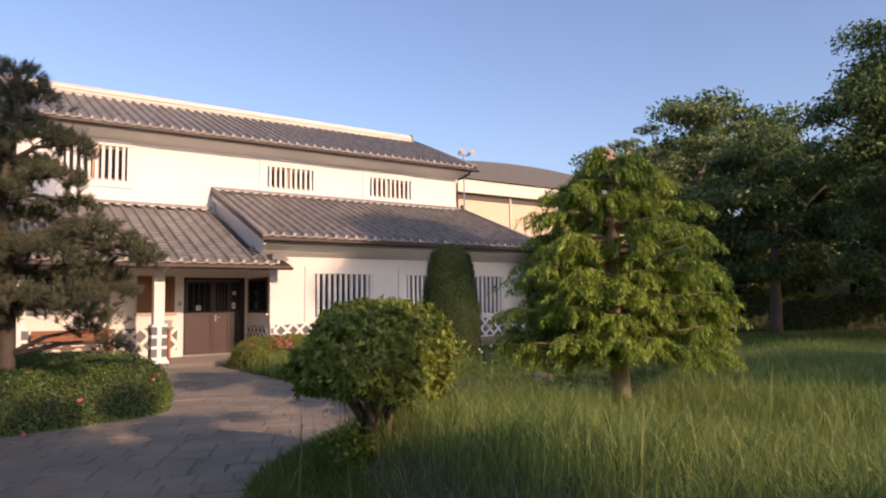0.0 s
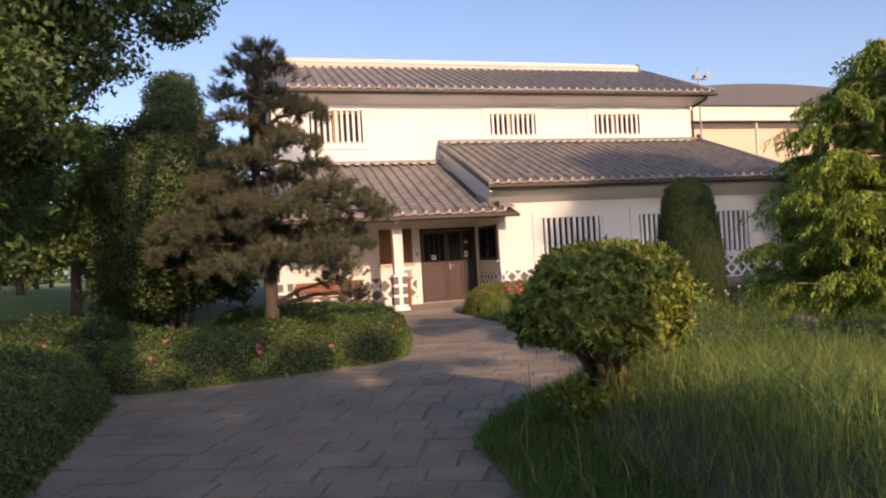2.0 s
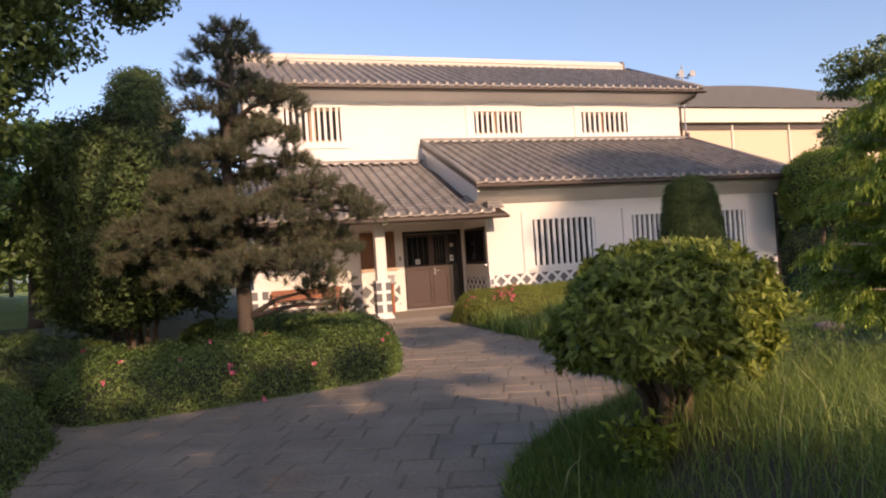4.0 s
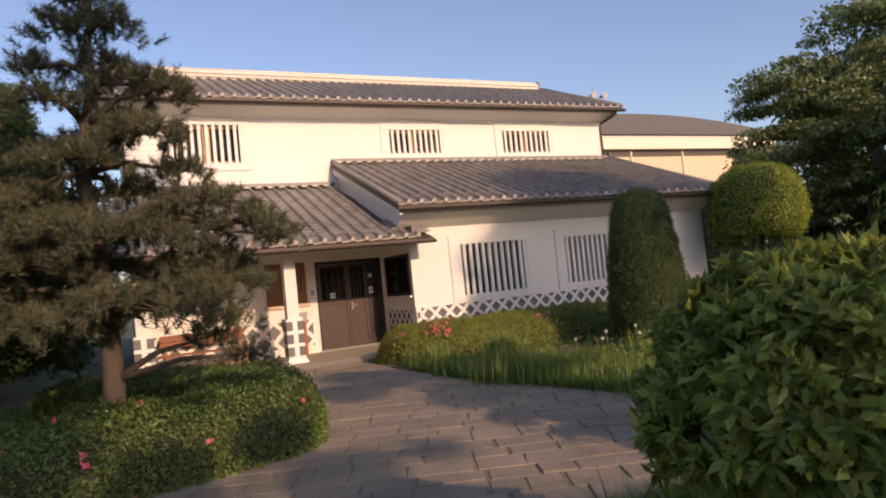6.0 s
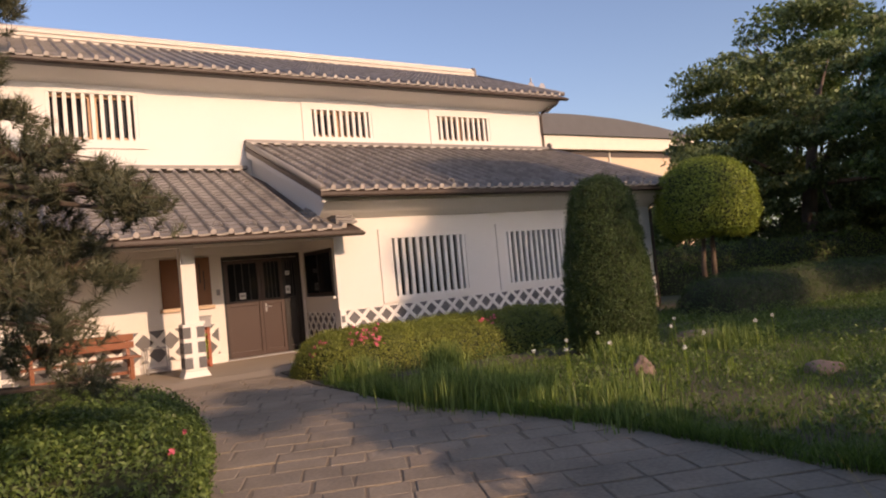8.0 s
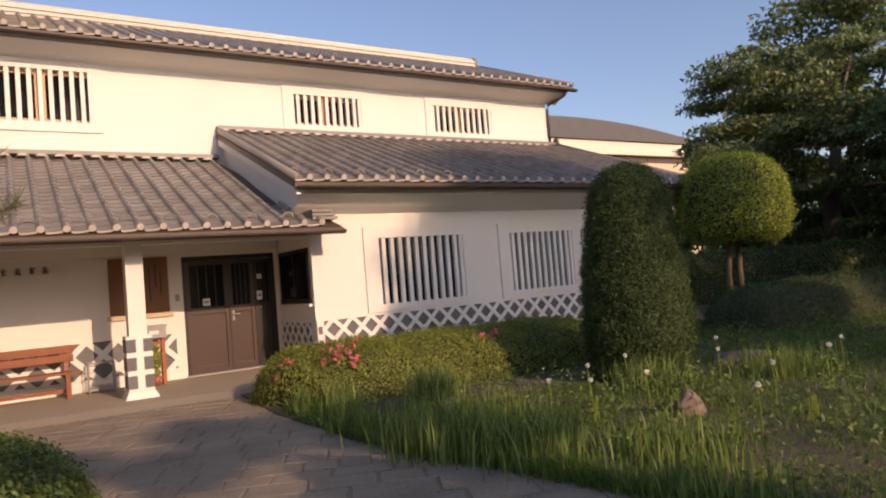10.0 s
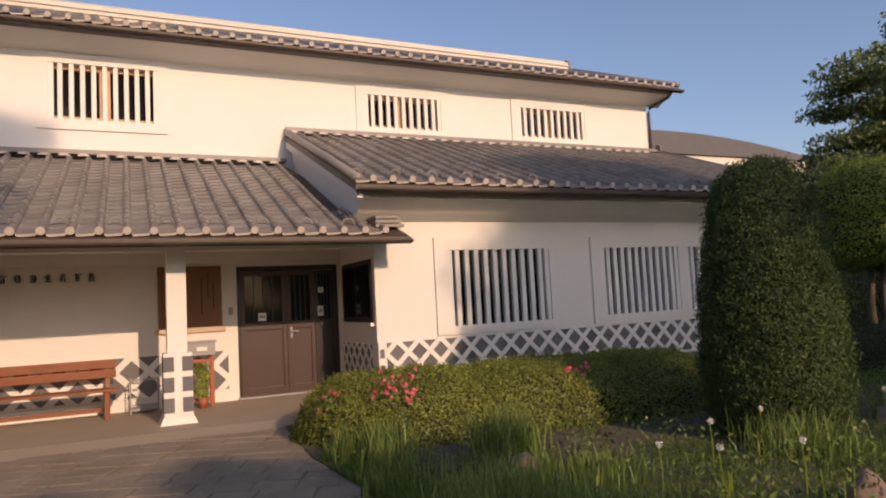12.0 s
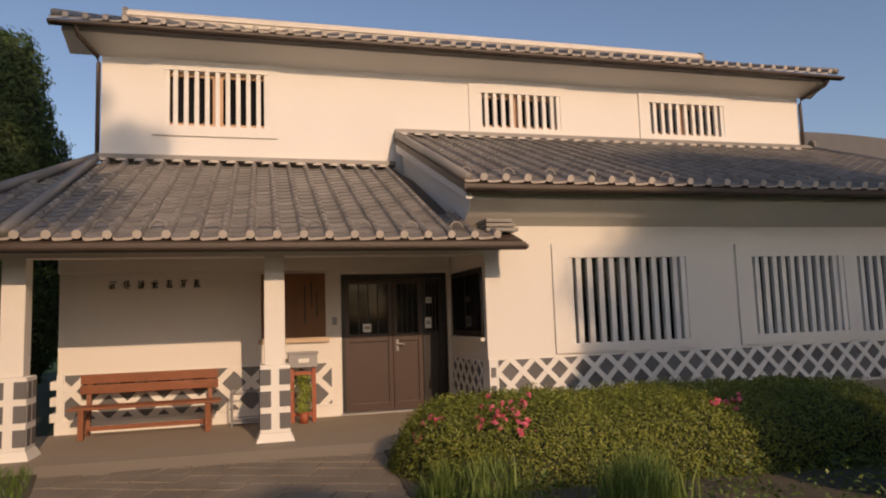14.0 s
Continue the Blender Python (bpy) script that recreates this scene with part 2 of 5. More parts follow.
# ---- ground ----
bm = bmesh.new()
bmesh.ops.create_grid(bm, x_segments=2, y_segments=2, size=400, matrix=Matrix.Translation((0, 0, -0.03)))
structure("ground", bm, GROUND, "earth and short grass that spreads round the house", "ground")

# ---- main house ----
house = thing("storehouse", 2, 6, 0, "white plastered two-storey storehouse with grey tiled roofs", "building")
UPY, LOWY = 3.9, 1.79


def wall_with_holes(x0, x1, z0, z1, y0, y1, holes):
    """A wall in the xz plane from y0 to y1, with rectangular openings through it."""
    bm = bmesh.new()
    xs = sorted({x0, x1, *[h[0] for h in holes], *[h[1] for h in holes]})
    zs = sorted({z0, z1, *[h[2] for h in holes], *[h[3] for h in holes]})
    for a, b in zip(xs, xs[1:]):
        for c, d in zip(zs, zs[1:]):
            if not any(h[0] <= a and b <= h[1] and h[2] <= c and d <= h[3] for h in holes):
                box(bm, a, b, y0, y1, c, d)
    bmesh.ops.remove_doubles(bm, verts=bm.verts, dist=1e-4)
    seen = {}
    for f in list(bm.faces):
        seen.setdefault(tuple(round(c, 4) for c in f.calc_center_median()), []).append(f)
    bmesh.ops.delete(bm, geom=[f for fs in seen.values() if len(fs) > 1 for f in fs], context="FACES")
    return bm


UPWIN = [(-4.6, -2.8, 5.06, 6.08), (1.3, 3.09, 5.27, 5.98), (5.14, 7.06, 5.27, 5.97)]
LOWWIN = [(1.22, 3.12, 1.06, 2.26), (4.22, 6.0, 1.07, 2.25), (6.2, 8.1, 1.05, 2.24)]
part("wall", wall_with_holes(-5.64, 9.1, 2.6, 6.75, UPY, UPY + 0.25, UPWIN), PLASTER, house, "upper white plaster wall")
part("wall", bx(-5.64, -5.39, UPY + 0.25, 11.4, 0, 6.75), PLASTER, house)
part("wall", bx(8.85, 9.1, UPY + 0.25, 11.4, 0, 6.75), PLASTER, house)
part("wall", bx(-5.39, 8.85, 11.15, 11.4, 0, 6.75), PLASTER, house)
part("wall", wall_with_holes(0.0, 9.2, 0.0, 3.2, 0.0, 0.22, LOWWIN), PLASTER, house, "white plaster wall of the side wing")
part("wall", bx(0.0, 0.22, 0.22, LOWY, 0, 3.1), PLASTER, house)
part("wall", bx(8.98, 9.2, 0.22, UPY, 0, 3.2), PLASTER, house)
DOORX = (-1.76, -0.06)
part("wall", wall_with_holes(-5.68, 0.22, 0.0, 3.0, LOWY, LOWY + 0.22, [(DOORX[0], DOORX[1], 0.0, 2.2)]), PLASTER, house, "porch back wall of white plaster")
for x in (-5.68,):
    part("wall", bx(x, x + 0.22, LOWY + 0.22, UPY, 0, 2.9), PLASTER, house)


def barred_window(x0, x1, z0, z1, y, bars, wood, double, parent, half=0.04):
    w = part("window", bx(x0, x1, y + 0.16, y + 0.17, z0, z1), GLASS, parent, "dark window glass behind white bars")
    fr = bmesh.new()
    t = 0.075 if double else 0.05
    for a in ((x0, x0 + t, z0, z1), (x1 - t, x1, z0, z1), (x0 + t, x1 - t, z0, z0 + t), (x0 + t, x1 - t, z1 - t, z1)):
        box(fr, a[0], a[1], y + 0.09, y + 0.155, a[2], a[3])
    if double:
        mid = (x0 + x1) / 2
        box(fr, mid - 0.09, mid + 0.09, y + 0.09, y + 0.15, z0 + t, z1 - t)
    part("frame", fr, wood, w)
    pitch = (x1 - x0) / bars
    for k in range(bars + 1):
        cx = min(max(x0 + k * pitch, x0 + half), x1 - half)
        part("bar", bx(cx - half, cx + half, y - 0.02, y + 0.05, z0, z1, 0.008), TRIM, w)
    return w


def surround(x0, x1, z0, z1, y, wx0, wx1, wz0, wz1, parent):
    """Raised plaster border with a thin shadow edge."""
    bm = wall_with_holes(x0, x1, z0, z1, y - 0.035, y - 0.002, [(wx0, wx1, wz0, wz1)])
    part("window_surround", bm, PLASTER, parent)


for (x0, x1, z0, z1), (bars, dbl) in zip(UPWIN, ((10, True), (10, True), (10, True))):
    barred_window(x0, x1, z0, z1, UPY, bars, ORANGE, dbl, house)
    surround(x0 - 0.2, x1 + 0.16, z0 - 0.19, z1 + 0.19, UPY, x0, x1, z0, z1, house)
for i, (x0, x1, z0, z1) in enumerate(LOWWIN):
    barred_window(x0, x1, z0, z1, 0.0, 11, DARK, False, house, 0.041)
surround(0.99, 3.3, 0.93, 2.46, 0.0, *LOWWIN[0], house)
surround(4.0, 6.1, 0.93, 2.44, 0.0, *LOWWIN[1], house)
surround(6.1, 8.3, 0.93, 2.44, 0.0, *LOWWIN[2], house)


# ---- roofs ----
def tile_mesh(eave):
    """One pantile 0.303 wide: a shallow pan, a round roll and a thick front lip; the lowest row has a round cap."""
    bm = bmesh.new()
    prof = [(0.0, 0.004), (0.03, -0.010), (0.11, -0.004), (0.19, 0.004), (0.207, 0.020), (0.218, 0.058), (0.246, 0.080), (0.276, 0.070), (0.298, 0.030), (0.303, -0.012)]
    rows = [[bm.verts.new((x, y, z + dz)) for x, z in prof] for y, dz in ((0.0, 0.0), (0.27, -0.016))]
    low = [bm.verts.new((x, 0.0, z - 0.026)) for x, z in prof]
    for k in range(len(prof) - 1):
        bm.faces.new((rows[0][k], rows[0][k + 1], rows[1][k + 1], rows[1][k]))
        bm.faces.new((low[k], low[k + 1], rows[0][k + 1], rows[0][k]))
    me = bpy.data.meshes.new("tile")
    if eave:
        n0 = len(bm.faces)
        tube(bm, [(0.248, -0.016, 0.032), (0.248, 0.0, 0.032)], 0.05, 12)
        bm.faces.ensure_lookup_table()
        for f in bm.faces[n0:]:
            f.material_index = 1
        for k in range(4):
            a, b = prof[k], prof[k + 1]
            f = bm.faces.new([bm.verts.new(c) for c in ((a[0], -0.004, a[1] - 0.034), (b[0], -0.004, b[1] - 0.034), (b[0], -0.004, b[1] - 0.004), (a[0], -0.004, a[1] - 0.004))])
            f.material_index = 1
    bm.to_mesh(me)
    bm.free()
    return me


PANTILE, EAVETILE = tile_mesh(False), tile_mesh(True)
for me in (PANTILE, EAVETILE):
    me.materials.append(TILE)
# round caps and front lips of the eave row are paler than the tiles
EAVETILE.materials.append(MORTAR_CAPS)
TW, TL = 0.303, 0.238


def tiled_roof(name, parent, x0, x1, y0, z0, y1, z1, near_rows, left=None, right=None, guard_row=None):
    """A slope that climbs from (y0, z0) to (y1, z1) between x0 and x1; left and right bound x by the share climbed."""
    ang = math.atan2(z1 - z0, y1 - y0)
    run = math.hypot(y1 - y0, z1 - z0)
    rows, cols = int(run / TL), int((x1 - x0) / TW)
    rot = Matrix.Rotation(ang, 4, "X")
    deck = bmesh.new()
    le = left or (lambda s: x0)
    ri = right or (lambda s: x1)
    q = [Vector((le(0), y0, z0)), Vector((ri(0), y0, z0)), Vector((ri(1), y1, z1)), Vector((le(1), y1, z1))]
    nrm = Vector((0, -math.sin(ang), math.cos(ang)))
    top = [deck.verts.new(v - nrm * 0.02) for v in q]
    bot = [deck.verts.new(v - nrm * 0.12) for v in q]
    deck.faces.new(top)
    deck.faces.new(bot[::-1])
    for k in range(4):
        deck.faces.new((bot[k], bot[(k + 1) % 4], top[(k + 1) % 4], top[k]))
    roof = part(name, deck, BROWN, parent, "grey pantiled roof slope")
    base = roof.matrix_parent_inverse
    pm = [v.co[:] for v in PANTILE.vertices]
    pf = [tuple(p.vertices) for p in PANTILE.polygons]
    vs, fs = [], []
    for r in range(rows):
        s = r * TL / run
        for c in range(cols):
            x = x0 + c * TW
            if x + TW * 0.5 < le(s) or x + TW * 0.6 > ri(s):
                continue
            jit = (random.uniform(-0.002, 0.002), random.uniform(-0.0015, 0.0015))
            m = Matrix.Translation((x + jit[0], y0 + r * TL * math.cos(ang), z0 + r * TL * math.sin(ang) + 0.03 + jit[1])) @ rot
            if r < near_rows:
                ob = new("tile", EAVETILE if r == 0 else PANTILE)
                ob.parent = roof
                ob.matrix_parent_inverse = (parent.matrix_basis @ base).inverted()
                ob.matrix_basis = m
            else:
                o = len(vs)
                vs += [m @ Vector(v) for v in pm]
                fs += [tuple(k + o for k in f) for f in pf]
            if guard_row and r == 1 and c % 2 == guard_row % 2:
                g = bmesh.new()
                arc = [m @ Vector((0.11 + 0.085 * math.cos(a), 0.12 + 0.04 * math.sin(a), 0.012 + 0.075 * math.sin(a))) for a in np.linspace(0, math.pi, 7)]
                tube(g, arc, 0.015, 5)
                part("snow_guard", g, TILE, roof)
    me = bpy.data.meshes.new("upper_tiles")
    me.from_pydata(vs, [], fs)
    me.materials.append(TILE_J)
    ob = new("upper_tiles", me)
    ob.parent = roof
    ob.matrix_parent_inverse = (parent.matrix_basis @ base).inverted()
    tagged(ob, "grey pantiles higher up the slope", kind="stuff")
    return roof


# porch roof, side wing roof, upper roof
tiled_roof("porch_roof", house, -6.95, 0.32, -0.66, 2.46, 3.86, 4.34, 13, right=lambda s: min(0.32, 0.32 - max(0, s - 0.12) * 6) if s < 0.25 else -0.46, left=lambda s: -6.95 + 1.3 * s, guard_row=1)
tiled_roof("wing_roof", house, -0.44, 9.68, -0.66, 3.2, 3.86, 4.98, 9, right=lambda s: 9.68 - 0.42 * s, guard_row=2)
tiled_roof("upper_roof", house, -6.3, 9.68, 3.2, 6.62, 7.66, 8.5, 6)
bm = bmesh.new()
vs = [bm.verts.new(v) for v in ((-6.3, 7.66, 8.5), (9.68, 7.66, 8.5), (9.68, 12.1, 6.62), (-6.3, 12.1, 6.62), (-6.3, 7.66, 8.38), (9.68, 7.66, 8.38), (9.68, 12.1, 6.5), (-6.3, 12.1, 6.5))]
for f in ((3, 2, 1, 0), (4, 5, 6, 7), (0, 1, 5, 4), (1, 2, 6, 5), (2, 3, 7, 6), (3, 0, 4, 7)):
    bm.faces.new([vs[k] for k in f])
part("back_roof", bm, TILE_J, house)

# ---- porch floor ----
bm = bmesh.new()
vs = [bm.verts.new(v) for v in ((-6.4, -1.0, -0.03), (0.0, -1.35, -0.03), (0.0, LOWY, -0.03), (-6.4, LOWY, -0.03), (-6.4, -0.45, 0.05), (0.0, -0.75, 0.05), (0.0, LOWY, 0.05), (-6.4, LOWY, 0.05))]
for f in ((3, 2, 1, 0), (4, 5, 6, 7), (0, 1, 5, 4), (1, 2, 6, 5), (2, 3, 7, 6), (3, 0, 4, 7)):
    bm.faces.new([vs[k] for k in f])
structure("porch_floor", bm, CONC, "worn grey concrete porch floor", "floor")

# ---- lattice walls ----
def clip(poly, x0, x1, z0, z1):
    for ax, lim, sg in ((0, x0, 1), (0, x1, -1), (1, z0, 1), (1, z1, -1)):
        out = []
        for a, b in zip(poly, poly[1:] + poly[:1]):
            ia, ib = (a[ax] - lim) * sg >= 0, (b[ax] - lim) * sg >= 0
            if ia:
                out.append(a)
            if ia != ib:
                t = (lim - a[ax]) / (b[ax] - a[ax])
                out.append((a[0] + t * (b[0] - a[0]), a[1] + t * (b[1] - a[1])))
        poly = out
        if len(poly) < 3:
            return []
    return poly


def lattice(parent, x0, x1, z0, z1, place, size=0.4, bar=0.065, phase=0.0, label="white raised lattice over dark wall tiles"):
    """Dark square tiles set on their points with white plaster ribs between. place(u, z, d) gives the world point, d proud of the wall."""
    back = bmesh.new()

    def slab(bm, poly, d0, d1):
        lo = [bm.verts.new(place(u, z, d0)) for u, z in poly]
        hi = [bm.verts.new(place(u, z, d1)) for u, z in poly]
        bm.faces.new(hi)
        n = len(poly)
        for k in range(n):
            bm.faces.new((lo[k], lo[(k + 1) % n], hi[(k + 1) % n], hi[k]))
        bmesh.ops.recalc_face_normals(bm, faces=bm.faces)

    slab(back, [(x0, z0), (x1, z0), (x1, z1), (x0, z1)], -0.004, 0.004)
    panel = part("lattice_panel", back, TRIM, parent, label)
    h = size / 2
    g = h - bar * 0.72
    nx, nz = int((x1 - x0) / h) + 3, int((z1 - z0) / h) + 3
    for i in range(-2, nx):
        for j in range(-2, nz):
            if (i + j) % 2:
                continue
            cx, cz = x0 + phase + i * h, z1 - j * h
            poly = clip([(cx - g, cz), (cx, cz - g), (cx + g, cz), (cx, cz + g)], x0 + 0.02, x1 - 0.02, z0 + 0.02, z1 - 0.02)
            if poly:
                t = bmesh.new()
                slab(t, poly, 0.004, 0.010)
                part("wall_tile", t, NAMAKO, panel)
    ribs = bmesh.new()
    for sg in (1, -1):
        for i in range(-nz - nx, nx + nz + nx):
            c = x0 + phase + h + i * size
            seg = []
            for t in np.linspace(-6, 6, 2401):
                u, z = c + t, z1 + sg * t
                if x0 <= u <= x1 and z0 <= z <= z1:
                    seg.append((u, z))
            if len(seg) > 8:
                (u0, w0), (u1, w1) = seg[0], seg[-1]
                dx, dz = (bar / 2) * 0.7071, (bar / 2) * 0.7071 * sg
                quad = clip([(u0 - dz, w0 + dx), (u0 + dz, w0 - dx), (u1 + dz, w1 - dx), (u1 - dz, w1 + dx)], x0, x1, z0, z1)
                if quad:
                    slab(ribs, quad, 0.008, 0.028 if sg > 0 else 0.032)
    part("rib", ribs, TRIM, panel)
    return panel


lattice(house, 0.12, 9.2, 0.3, 0.9, lambda u, z, d: (u, -0.006 - d, z), size=0.36, bar=0.072)
lattice(house, -5.6, -1.9, 0.22, 0.87, lambda u, z, d: (u, LOWY - 0.006 - d, z), size=0.48, bar=0.095, phase=0.1)
lattice(house, 0.2, LOWY - 0.06, 0.22, 0.87, lambda u, z, d: (-0.006 - d, u, z), size=0.3, bar=0.04)

# ---- pillars ----
def pillar(x, y):
    p = thing("porch_pillar", x, y, 0.05, "white square porch pillar on a tiled base", "pillar", "porch pillars")
    foot = bmesh.new()
    bmesh.ops.create_cone(foot, cap_ends=True, segments=4, radius1=0.325, radius2=0.262, depth=0.10, matrix=Matrix.Translation((x, y, 0.10)) @ Matrix.Rotation(radians(45), 4, "Z"))
    part("plinth", foot, TRIM, p, "flared white foot")
    part("base", bx(x - 0.18, x + 0.18, y - 0.18, y + 0.18, 0.15, 0.97, 0.012), TRIM, p)
    part("shaft", bx(x - 0.125, x + 0.125, y - 0.125, y + 0.125, 0.97, 2.32, 0.01), PLASTER, p)
    for k in range(3):
        z = 0.20 + k * 0.265
        for s in (-1, 1):
            part("wall_tile", bx(x + s * 0.115 - 0.065, x + s * 0.115 + 0.065, y - 0.186, y - 0.17, z, z + 0.19), NAMAKO, p)
            part("wall_tile", bx(x + s * 0.17, x + s * 0.186, y - 0.15, y - 0.02, z, z + 0.19) if s > 0 else bx(x - 0.186, x - 0.17, y - 0.15, y - 0.02, z, z + 0.19), NAMAKO, p)
            part("wall_tile", bx(x + s * 0.17, x + s * 0.186, y + 0.02, y + 0.15, z, z + 0.19) if s > 0 else bx(x - 0.186, x - 0.17, y + 0.02, y + 0.15, z, z + 0.19), NAMAKO, p)
    return p


pillar(-2.79, 0.09)
pillar(-5.68, 0.09)
part("porch_beam", bx(-6.6, 0.0, -0.03, 0.21, 2.32, 2.5), PLASTER, house)

# ---- hedges ----
def hedge(name, line, half, height, label, n, leaf=(0.035, 0.018), mat=None, flowers=0, where=None):
    mat = mat or HEDGE
    xs = [p[0] for p in line]
    ys = [p[1] for p in line]
    ob = thing(name, sum(xs) / len(xs), sum(ys) / len(ys), 0, label, "hedge")
    lo = np.array([min(xs) - half, min(ys) - half])
    hi = np.array([max(xs) + half, max(ys) + half])

    def shape(p):
        d = line_distance(p, line) / half
        return height * np.clip(1 - np.clip(d, 0, 1) ** 3.2, 0, 1) ** 0.45

    g = 0.07
    gx, gy = np.arange(lo[0], hi[0] + g, g), np.arange(lo[1], hi[1] + g, g)
    P = np.stack(np.meshgrid(gx, gy, indexing="ij"), -1).reshape(-1, 2)
    Z = shape(P)
    wob = np.array([noise.noise(Vector((a * 1.5, b * 1.5, 3.0))) + 0.7 * noise.noise(Vector((a * 4.0, b * 4.0, 7.0))) for a, b in P])
    Z = np.where(Z > 0.02, Z * (1 + 0.15 * wob), -0.05)
    nx, ny = len(gx), len(gy)
    idx = np.arange(nx * ny).reshape(nx, ny)
    F = np.stack([idx[:-1, :-1], idx[1:, :-1], idx[1:, 1:], idx[:-1, 1:]], -1).reshape(-1, 4)
    F = F[(Z[F] > 0).any(1)]
    # solid dark shell just under the leaves, painted as the hedge's inner shade
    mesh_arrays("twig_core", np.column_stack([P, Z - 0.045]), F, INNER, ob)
    V = np.column_stack([P, Z])
    a, b, c = V[F[:, 0]], V[F[:, 1]], V[F[:, 3]]
    nr = np.cross(b - a, c - a)
    area = np.linalg.norm(nr, axis=1)
    pick = RNG.choice(len(F), n, p=area / area.sum())
    u, v = RNG.random((n, 1)), RNG.random((n, 1))
    C = a[pick] + u * (b - a)[pick] + v * (c - a)[pick]
    N = nr[pick] / (area[pick][:, None] + 1e-9)
    C = C + N * RNG.normal(0.005, 0.036, (n, 1))
    C[:, 2] = np.maximum(C[:, 2], 0.01)
    mesh_arrays("foliage", *leaves(C, N, *leaf), mat, ob)
    if flowers:
        ok = np.where((N[:, 2] > 0.2) & (where(C) if where else True))[0]
        for k in RNG.choice(ok, flowers):
            cc = C[k] + N[k] * 0.03 + RNG.normal(0, 0.01, (6, 3))
            mesh_arrays("blossom", *leaves(cc, np.repeat(N[k:k + 1], 6, 0), 0.052, 0.042, 0.5), PINK, ob)
    return ob


# ---- eaves, gutters, ridges and verges ----
def prism_x(bm, x0, x1, prof):
    """Extrudes a profile of (y, z) along x."""
    a = [bm.verts.new((x0, y, z)) for y, z in prof]
    b = [bm.verts.new((x1, y, z)) for y, z in prof]
    bm.faces.new(a[::-1])
    bm.faces.new(b)
    n = len(prof)
    for k in range(n):
        bm.faces.new((a[k], a[(k + 1) % n], b[(k + 1) % n], b[k]))
    bmesh.ops.recalc_face_normals(bm, faces=bm.faces)
    return bm


part("eave_soffit", prism_x(bmesh.new(), -6.15, 9.5, [(3.9, 6.27), (3.74, 6.34), (3.36, 6.47), (3.34, 6.55), (3.9, 6.76)]), PLASTER, house, "white plastered underside of the eave")
part("eave_soffit", prism_x(bmesh.new(), -0.3, 9.5, [(0.0, 2.71), (-0.2, 2.81), (-0.5, 3.0), (-0.5, 3.1), (0.0, 3.3)]), PLASTER, house)
part("porch_ceiling", prism_x(bmesh.new(), -6.5, 0.0, [(-0.45, 2.40), (1.79, 2.52), (1.79, 2.6), (-0.45, 2.46)]), PLASTER, house)
part("porch_lintel", bx(-5.68, -0.02, LOWY - 0.09, LOWY - 0.002, 2.26, 2.52), PLASTER, house)


def gutter(x0, x1, y, z):
    bm = bmesh.new()
    box(bm, x0, x1, y + 0.03, y + 0.07, z - 0.10, z + 0.0)
    arc = [(y - 0.005 + 0.048 * math.cos(a), z - 0.045 + 0.048 * math.sin(a)) for a in np.linspace(math.pi * 0.95, math.pi * 2.05, 8)]
    inner = [(y - 0.005 + 0.042 * math.cos(a), z - 0.045 + 0.042 * math.sin(a)) for a in np.linspace(math.pi * 2.05, math.pi * 0.95, 8)]
    prism_x(bm, x0, x1, arc + inner)
    return part("gutter", bm, BROWN, house, "brown metal gutter")


gutter(-6.3, 9.68, 3.13, 6.575)
gutter(-0.46, 9.7, -0.735, 3.155)
gutter(-6.95, 0.34, -0.735, 2.415)


def downpipe(points):
    part("downpipe", tube(bmesh.new(), points, 0.038, 8), BROWN, house, "brown downpipe", True)


downpipe([(9.35, 3.16, 6.52), (9.33, 3.3, 6.38), (9.15, 3.82, 6.22), (9.13, 3.85, 6.1), (9.13, 3.85, 5.06)])
downpipe([(-5.9, 3.16, 6.52), (-5.88, 3.3, 6.38), (-5.69, 3.82, 6.22), (-5.68, 3.85, 6.1), (-5.68, 3.85, 4.4)])
downpipe([(9.4, -0.7, 3.1), (9.36, -0.55, 2.95), (9.22, -0.05, 2.75), (9.22, -0.045, 2.6), (9.22, -0.045, 0.0)])

# main ridge with stacked flat courses and a round cap
ridge = part("ridge", bx(-5.9, 9.35, 7.5, 7.82, 8.4, 8.74), RIDGE, house, "pale stacked ridge with round cap tiles")
for k, z in enumerate((8.52, 8.63)):
    part("ridge_course", bx(-5.9, 9.35, 7.46, 7.86, z, z + 0.025), RIDGE, ridge)
part("ridge_cap", tube(bmesh.new(), [(-5.95, 7.66, 8.76), (9.4, 7.66, 8.76)], 0.085, 10), RIDGE, ridge, "", True)


def end_tile(x, y, z, s, turn=0.0):
    """Ornamental ridge-end tile: a shield with shoulders and a round boss."""
    bm = bmesh.new()
    prof = [(-0.2, 0), (0.2, 0), (0.24, 0.1), (0.16, 0.2), (0.17, 0.34), (0.06, 0.45), (-0.06, 0.45), (-0.17, 0.34), (-0.16, 0.2), (-0.24, 0.1)]
    m = Matrix.Translation((x, y, z)) @ Matrix.Rotation(turn, 4, "Z") @ Matrix.Scale(s, 4)
    a = [bm.verts.new(m @ Vector((-0.05, p, q))) for p, q in prof]
    b = [bm.verts.new(m @ Vector((0.05, p, q))) for p, q in prof]
    bm.faces.new(a[::-1])
    bm.faces.new(b)
    for k in range(len(prof)):
        bm.faces.new((a[k], a[(k + 1) % len(prof)], b[(k + 1) % len(prof)], b[k]))
    tube(bm, [m @ Vector((0.05, 0, 0.2)), m @ Vector((0.09, 0, 0.2))], 0.08 * s, 10)
    bmesh.ops.recalc_face_normals(bm, faces=bm.faces)
    part("ridge_end", bm, TILE_J, house, "grey ornamental ridge-end tile")


